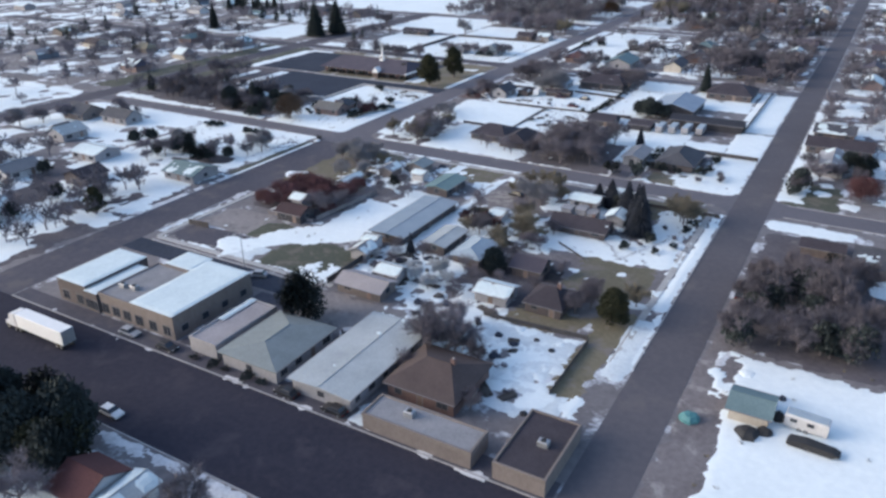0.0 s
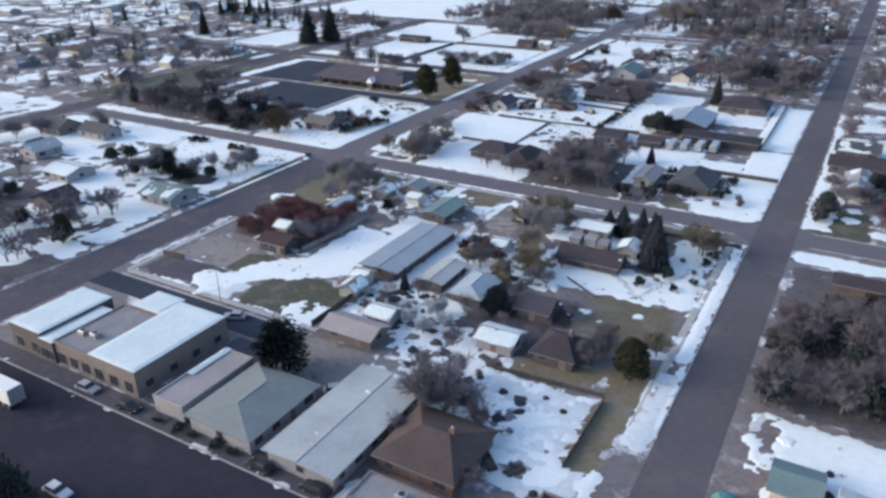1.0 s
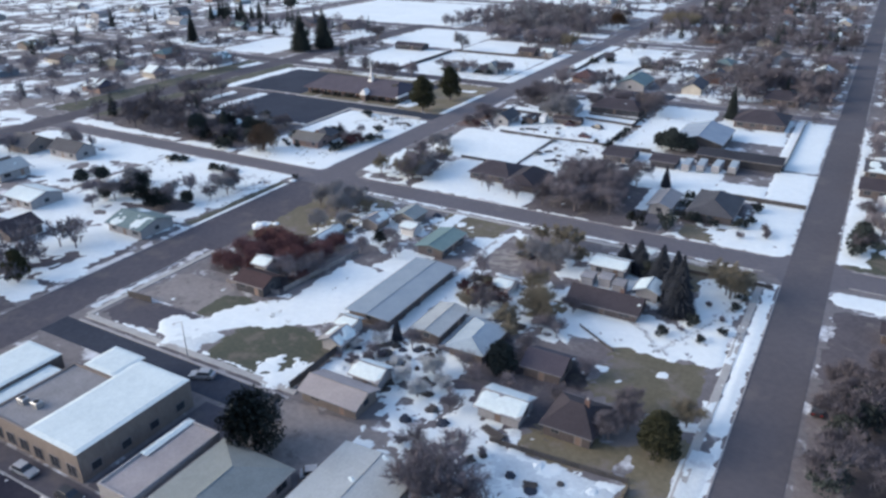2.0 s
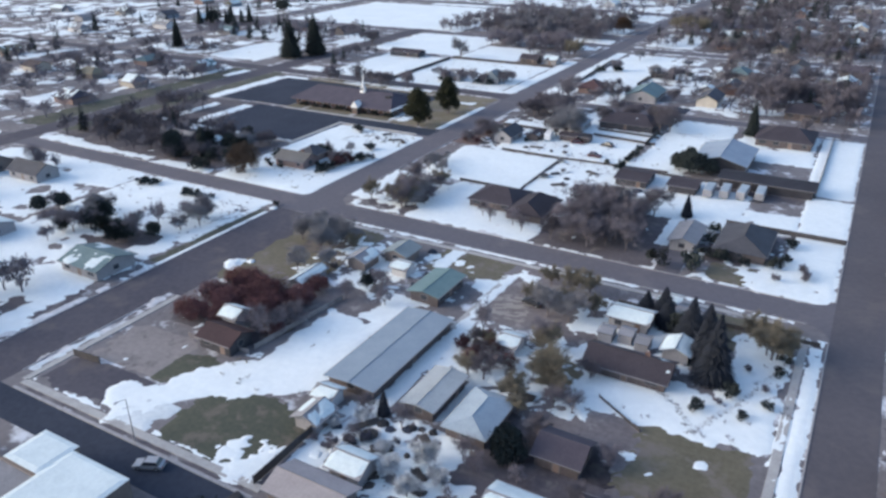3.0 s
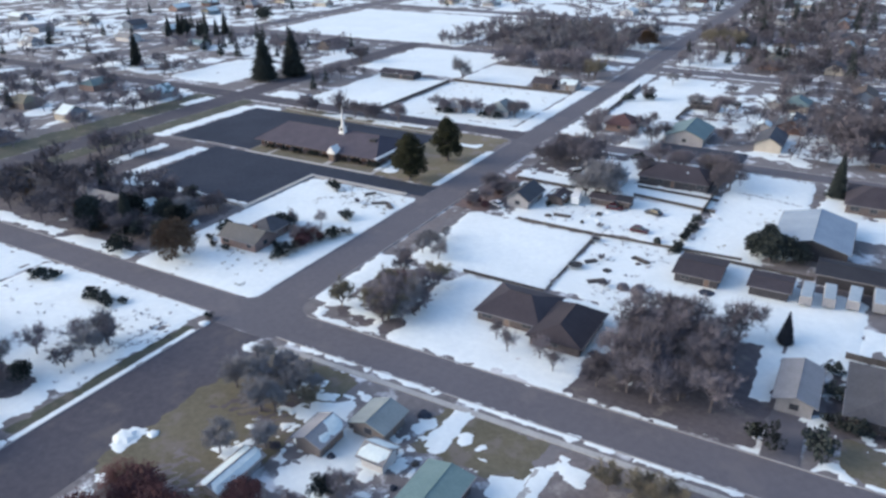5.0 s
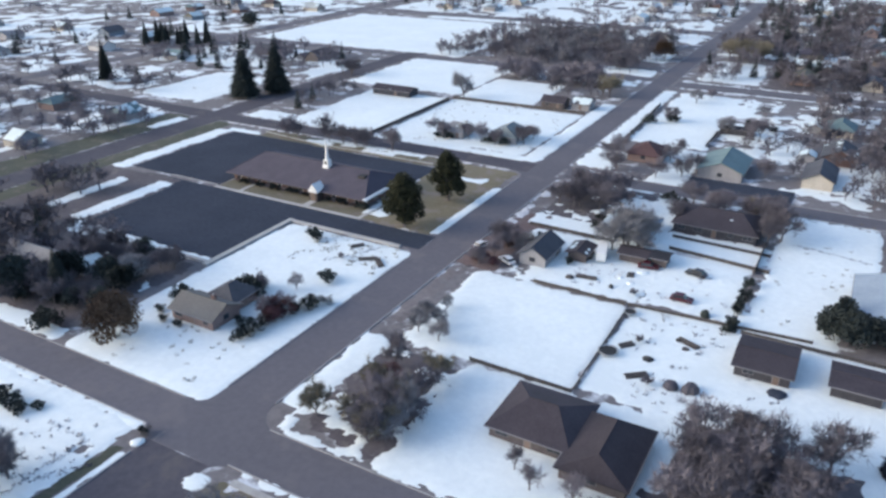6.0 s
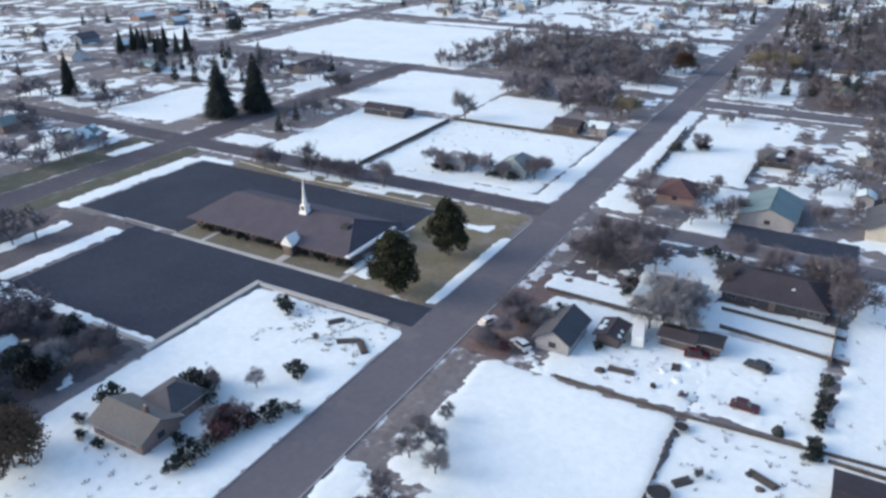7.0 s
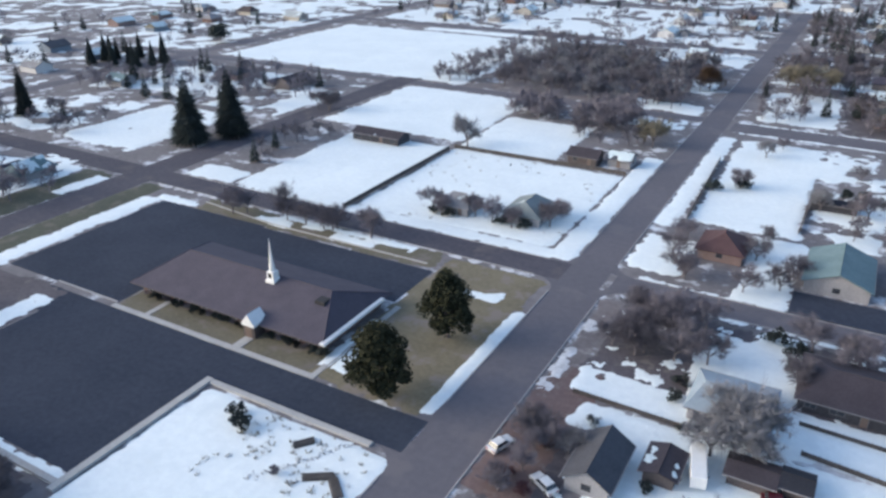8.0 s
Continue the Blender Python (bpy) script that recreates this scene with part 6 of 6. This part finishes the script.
fence(9.6, -75.5, 16, -75)
fence(61.5, -84.5, 61.5, -70, "weathered board fence beside the lawn", 1.6)
fence(-69.6, 148.6, -69.6, 205, "dark wooden fence between the fields", 1.3)
fence(-69, 207.6, -13, 208.6, "dark wooden fence between the fields", 1.2)
fence(10.2, 184, 8.2, 236, "dark wooden fence beside the snow", 1.2)
fence(35.6, 188, 35.8, 206, "dark wooden fence beside the snow", 1.2)
fence(97, -80.3, 118, -79, "weathered grey wooden board fence", 1.0)
fence(118.5, -98, 118.5, -80, "weathered grey wooden board fence", 1.0)
# Added boards that stand in for a diagonal shadow line on the snow.
fence(97, -41.4, 105.4, -47, "low dark boards standing in for a shadow line", 0.6)
fence(90, -9, 127, -7.5, "low fence beside the street", 0.9)
structure("kerb", Shape().prism([(-104, 133.8), (-79, 130.9), (-34, 130.9), (-34, 131.3), (-79, 131.3), (-104, 134.2)], -0.1, 0.25), M["concrete"], "pale concrete kerb behind the church")
fence(101, 43.5, 128, 43.5, "weathered grey wooden board fence", 1.4)


def lamp_post(x, y, rz, h=8.0):
    base = thing("street_lamp", x, y, 0, rz, "tall grey steel street lamp beside the pavement", "street lamp")
    pole = part("pole", Shape().tube((0, 0, -0.2), (0, 0, h), 0.11, 0.06, 8).tube((0, 0, h - 0.1), (1.5, 0, h + 0.3), 0.045, 0.04, 6), M["steel"], base)
    part("lamp_head", Shape().box(1.3, 2.0, -0.14, 0.14, h + 0.22, h + 0.38, 0.05), M["steel"], pole)
    part("foot", Shape().disc(0, 0, -0.1, 0.25, 0.22, 0.2, 10), M["concrete"], base)
    return base


lamp_post(39.2, -86.45, -90)


def trampoline(x, y, r=1.9):
    base = thing("trampoline", x, y, 0, 0, "round dark garden trampoline standing on its steel legs", "trampoline")
    part("mat", Shape().disc(0, 0, 0.72, 0.76, r * 0.85, r * 0.85, 24), M["black"], base)
    for k in range(16):
        a, b = k * math.tau / 16, (k + 1) * math.tau / 16
        part("rim_pad", Shape().tube((r * math.cos(a), r * math.sin(a), 0.76), (r * math.cos(b), r * math.sin(b), 0.76), 0.09, 0.09, 6), M["steel"], base)
    for k in range(4):
        a = k * math.tau / 4
        part("leg", Shape().tube((r * math.cos(a), r * math.sin(a), 0.72), (r * math.cos(a), r * math.sin(a), 0), 0.03, 0.03, 6), M["steel"], base)
    return base


trampoline(69.9, -68.3, 1.7)
trampoline(46.6, 55.0, 1.8)
trampoline(45.9, 70.5, 1.2)

# sheds and a camper on the snowy lot east of the straight street
house(145.2, 151, -90.2, -84.2, "pale shed with a grey-green roof in the snow", 2.3, 0.9, "x", "teal", "cream", 0.0, kind="shed", category="shed", windows=False)
camper = thing("camper", 156.2, -87.2, 0, -4, "pale grey camper trailer parked in the snow", "camper")
part("body", Shape().box(-3.1, 3.1, -1.15, 1.15, 0.5, 2.6, 0.18), WALLS["white"], camper)
part("roof", Shape().box(-2.9, 2.9, -1.0, 1.0, 2.6, 2.68, 0.03), ROOFS["lightblue"], camper)
for k in (-1.8, 0.6):
    part("window", Shape().box(k - 0.5, k + 0.5, -1.2, -1.153, 1.5, 2.1), M["glass"], camper)
for k in (-0.8, 0.1):
    for sy in (-1.05, 1.05):
        wheel(camper, k, sy, 0.35, 0.22)
tarp = thing("covered_boat", 157.6, -91.8, 0, -3, "long dark tarpaulin-covered boat on the snow", "boat")
part("cover", Shape().prism([(-3.6, 0.5), (-3.2, 0.25), (2.6, 0.25), (3.7, 0.8), (2.8, 1.15), (-1.0, 1.45), (-3.3, 1.1)], -0.9, 0.9, "y"), M["black"], tarp, "black tarpaulin cover")
part("trailer_frame", Shape().box(-3.0, 2.8, -0.4, 0.4, 0.12, 0.25), M["steel"], tarp)
for sy in (-0.8, 0.8):
    wheel(tarp, -0.6, sy, 0.28, 0.2)


box_trailer = thing("box_trailer", 32.7, 92.8, 0.02, 103, "white box trailer parked in the snow between dark sheds", "trailer")
part("body", Shape().box(-3.8, 3.8, -1.05, 1.05, 0.7, 2.6, 0.05), M["trim"], box_trailer)
part("drawbar", Shape().box(3.8, 5.0, -0.08, 0.08, 0.55, 0.68), M["steel"], box_trailer)
for wx in (-0.6, 0.4):
    for wy in (-0.95, 0.95):
        wheel(box_trailer, wx, wy, 0.36, 0.22)


first_trailer = thing("box_trailer", 92.6, 63.2, 0, 90, "pale grey box trailer parked in a row beside the shed", "trailer", "parked trailers")
part("body", Shape().box(-3.6, 3.6, -1.15, 1.15, 0.6, 2.5, 0.08), WALLS["greywall"], first_trailer)
part("roof", Shape().box(-3.5, 3.5, -1.05, 1.05, 2.5, 2.6, 0.04), ROOFS["lightblue"], first_trailer, "pale blue-grey roof")
part("drawbar", Shape().box(3.6, 4.7, -0.08, 0.08, 0.45, 0.6), M["steel"], first_trailer)
for wx in (-0.5, 0.5):
    for wy in (-1.0, 1.0):
        wheel(first_trailer, wx, wy, 0.36, 0.22)
for k, (x, y, rz) in enumerate(((96.6, 64.4, 92), (101.0, 65.6, 88), (105.4, 66.8, 91))):
    copy_thing(first_trailer, pose(x, y, 0, 0, 0, rz))


def heap(x, y, r, h, material, label, name="heap", seed=0):
    """A lumpy pile under a cover."""
    rnd = random.Random(seed)
    sh = Shape()
    rings = [(1.0, 0.0), (0.92, 0.45), (0.6, 0.85), (0.0, 1.0)]
    n = 14
    off = [rnd.uniform(0.82, 1.15) for _ in range(n)]
    vs = [(r * f * off[k] * math.cos(k * math.tau / n), r * f * off[k] * math.sin(k * math.tau / n), h * z * (0.85 + 0.15 * off[k]) - 0.03) for f, z in rings for k in range(n)]
    sh.add(vs, [(q * n + k, q * n + (k + 1) % n, q * n + n + (k + 1) % n, q * n + n + k) for q in range(3) for k in range(n)])
    base = thing(name, x, y, 0, 0, label, name.replace("_", " "))
    part("cover", sh, M[material], base)
    return base


heap(148.6, -92.7, 1.9, 1.3, "black", "rounded dark tarpaulin-covered heap in the snow", "covered_heap", 1)
heap(150.8, -91.2, 1.2, 1.1, "black", "dark covered heap beside the shed", "covered_heap", 2)
heap(152.1, -86.5, 1.1, 1.5, "black", "dark covered heap between shed and camper", "covered_heap", 3)
heap(59.0, 50.0, 1.35, 1.5, "mid_asphalt", "grey covered heap standing in the snow", "covered_heap", 4)
heap(62.0, 50.5, 1.5, 1.6, "mid_asphalt", "grey covered heap standing in the snow", "covered_heap", 5)
heap(74.5, 56.5, 1.6, 0.7, "dark_asphalt", "low dark covered heap in the snow", "covered_heap", 6)
heap(58.8, 76.8, 1.0, 1.5, "needles", "dark rounded bush beside the fence", "bush", 7)
heap(140.1, -93.2, 1.6, 1.3, "teal_tarp", "heap under a bright teal tarpaulin beside the street", "covered_heap", 12)
heap(7.2, -33, 1.9, 0.65, "snow", "rounded pile of ploughed snow", "snow_pile", 8)
heap(-7.6, -2.6, 1.1, 0.5, "snow", "small pile of ploughed snow at the corner", "snow_pile", 13)
heap(10.4, -30.4, 1.0, 0.45, "snow", "rounded pile of ploughed snow", "snow_pile", 9)


def woodpile(x, y, rz, seed, length=2.4):
    rnd = random.Random(seed)
    base = thing("woodpile", x, y, 0, rz, "stacked pile of dark weathered timber", "woodpile")
    for k in range(9):
        px, pz = (k % 5) * 0.32 - 0.64 + (0.16 if k > 4 else 0), 0.14 + (0.25 if k > 4 else 0)
        part("log", Shape().tube((px, -length / 2 + rnd.uniform(-0.2, 0.2), pz), (px, length / 2 + rnd.uniform(-0.2, 0.2), pz), 0.15, 0.13, 7), M["wood"], base)
    return base


clutter_rnd = random.Random(3)
for x0, x1, y0, y1, n in ((62.5, 82, -79, -62.5, 34), (97, 117, -95, -81, 14), (70, 92, -48, -30, 12), (90, 106, -28, -8, 8), (80, 98, -92, -72, 9), (60, 90, -98, -89, 7), (28, 50, -30, -10, 7), (48, 64, 46, 72, 8), (26, 46, 76, 98, 16), (98, 122, -106, -97, 6), (145, 163, -84, -68, 3), (-20, -9, 62, 74, 3), (40, 62, -16, -6, 4)):
    for k in range(n):
        x, y, r = clutter_rnd.uniform(x0, x1), clutter_rnd.uniform(y0, y1), clutter_rnd.random()
        if r < 0.3:
            woodpile(x, y, clutter_rnd.uniform(0, 180), k + int(x), clutter_rnd.uniform(1.8, 4.5))
        elif r < 0.55:
            heap(x, y, clutter_rnd.uniform(0.5, 1.2), clutter_rnd.uniform(0.4, 1.0), clutter_rnd.choice(("black", "wood", "dark_asphalt")), "dark covered heap of yard clutter", "covered_heap", k)
        elif r < 0.8:
            tree("shrub", x, y, clutter_rnd.uniform(0.5, 1.0))
        else:
            heap(x, y, clutter_rnd.uniform(0.8, 1.6), clutter_rnd.uniform(0.3, 0.6), "snow", "rounded pile of ploughed snow", "snow_pile", k)


def tufts(x0, x1, y0, y1, count, seed, material="grass"):
    """Withered stalks that stick out of the snow."""
    rnd = random.Random(seed)
    sh = Shape()
    for k in range(count):
        x, y = rnd.uniform(x0, x1), rnd.uniform(y0, y1)
        if vnoise(np.array([x / 5.0]), np.array([y / 5.0]))[0] < 0.5:
            continue
        for q in range(7):
            a = rnd.uniform(0, math.tau)
            ribbon(sh, Vector((x, y, 0.02)), Vector((x + 0.5 * math.cos(a), y + 0.5 * math.sin(a), rnd.uniform(0.25, 0.6))), 0.07, rnd)
    tagged(new("dry_grass", sh.mesh("dry_grass", M[material])), "withered stalks sticking out of the snow", "", "", "stuff")


tufts(-30, -8, 56, 74, 160, 1)
tufts(46, 76, 44, 74, 170, 2, "twig")
tufts(-40, -9, 10, 30, 60, 3)
tufts(100, 127, -44, -8, 120, 4, "twig")
tufts(36, 55, -68, -38, 60, 5)
tufts(-58, -10, -36, -2, 160, 6, "twig")
tufts(68, 90, 80, 142, 90, 7)
tufts(-68, -14, 152, 206, 120, 8)
tufts(143, 165, -110, -66, 60, 9)
tufts(30, 62, 76, 101, 120, 10, "twig")


def tuft_line(points, seed, material="twig"):
    """A thin dark line through the snow, like a trodden track, in stalks."""
    rnd = random.Random(seed)
    sh = Shape()
    for (x0, y0), (x1, y1) in zip(points, points[1:]):
        n = int(math.hypot(x1 - x0, y1 - y0) / 0.35)
        for k in range(n):
            x, y = x0 + (x1 - x0) * k / n + rnd.gauss(0, 0.25), y0 + (y1 - y0) * k / n + rnd.gauss(0, 0.25)
            for q in range(4):
                a = rnd.uniform(0, math.tau)
                ribbon(sh, Vector((x, y, 0.05)), Vector((x + 0.45 * math.cos(a), y + 0.45 * math.sin(a), rnd.uniform(0.16, 0.3))), 0.09, rnd)
    tagged(new("dry_grass", sh.mesh("dry_grass", M[material])), "thin dark line of stalks across the snow", "", "", "stuff")


tuft_line([(-22, 60.7), (-17, 67.5), (-13, 74.2)], 21)
# A low fence line, drawn as stalks.
tuft_line([(-23.7, -5.9), (-14.7, -6.2), (-14.9, -19.5)], 22)
tuft_line([(-32, -19), (-14, -15.5), (-9, -9)], 23)
tuft_line([(70, 120), (86, 117)], 24)
# Two dark diagonal lines across the snowy lot, drawn as stalks.
tuft_line([(112, -44), (118, -31), (122.5, -16)], 25, "bark")
tuft_line([(102, -33), (109, -38), (113, -44)], 26, "bark")
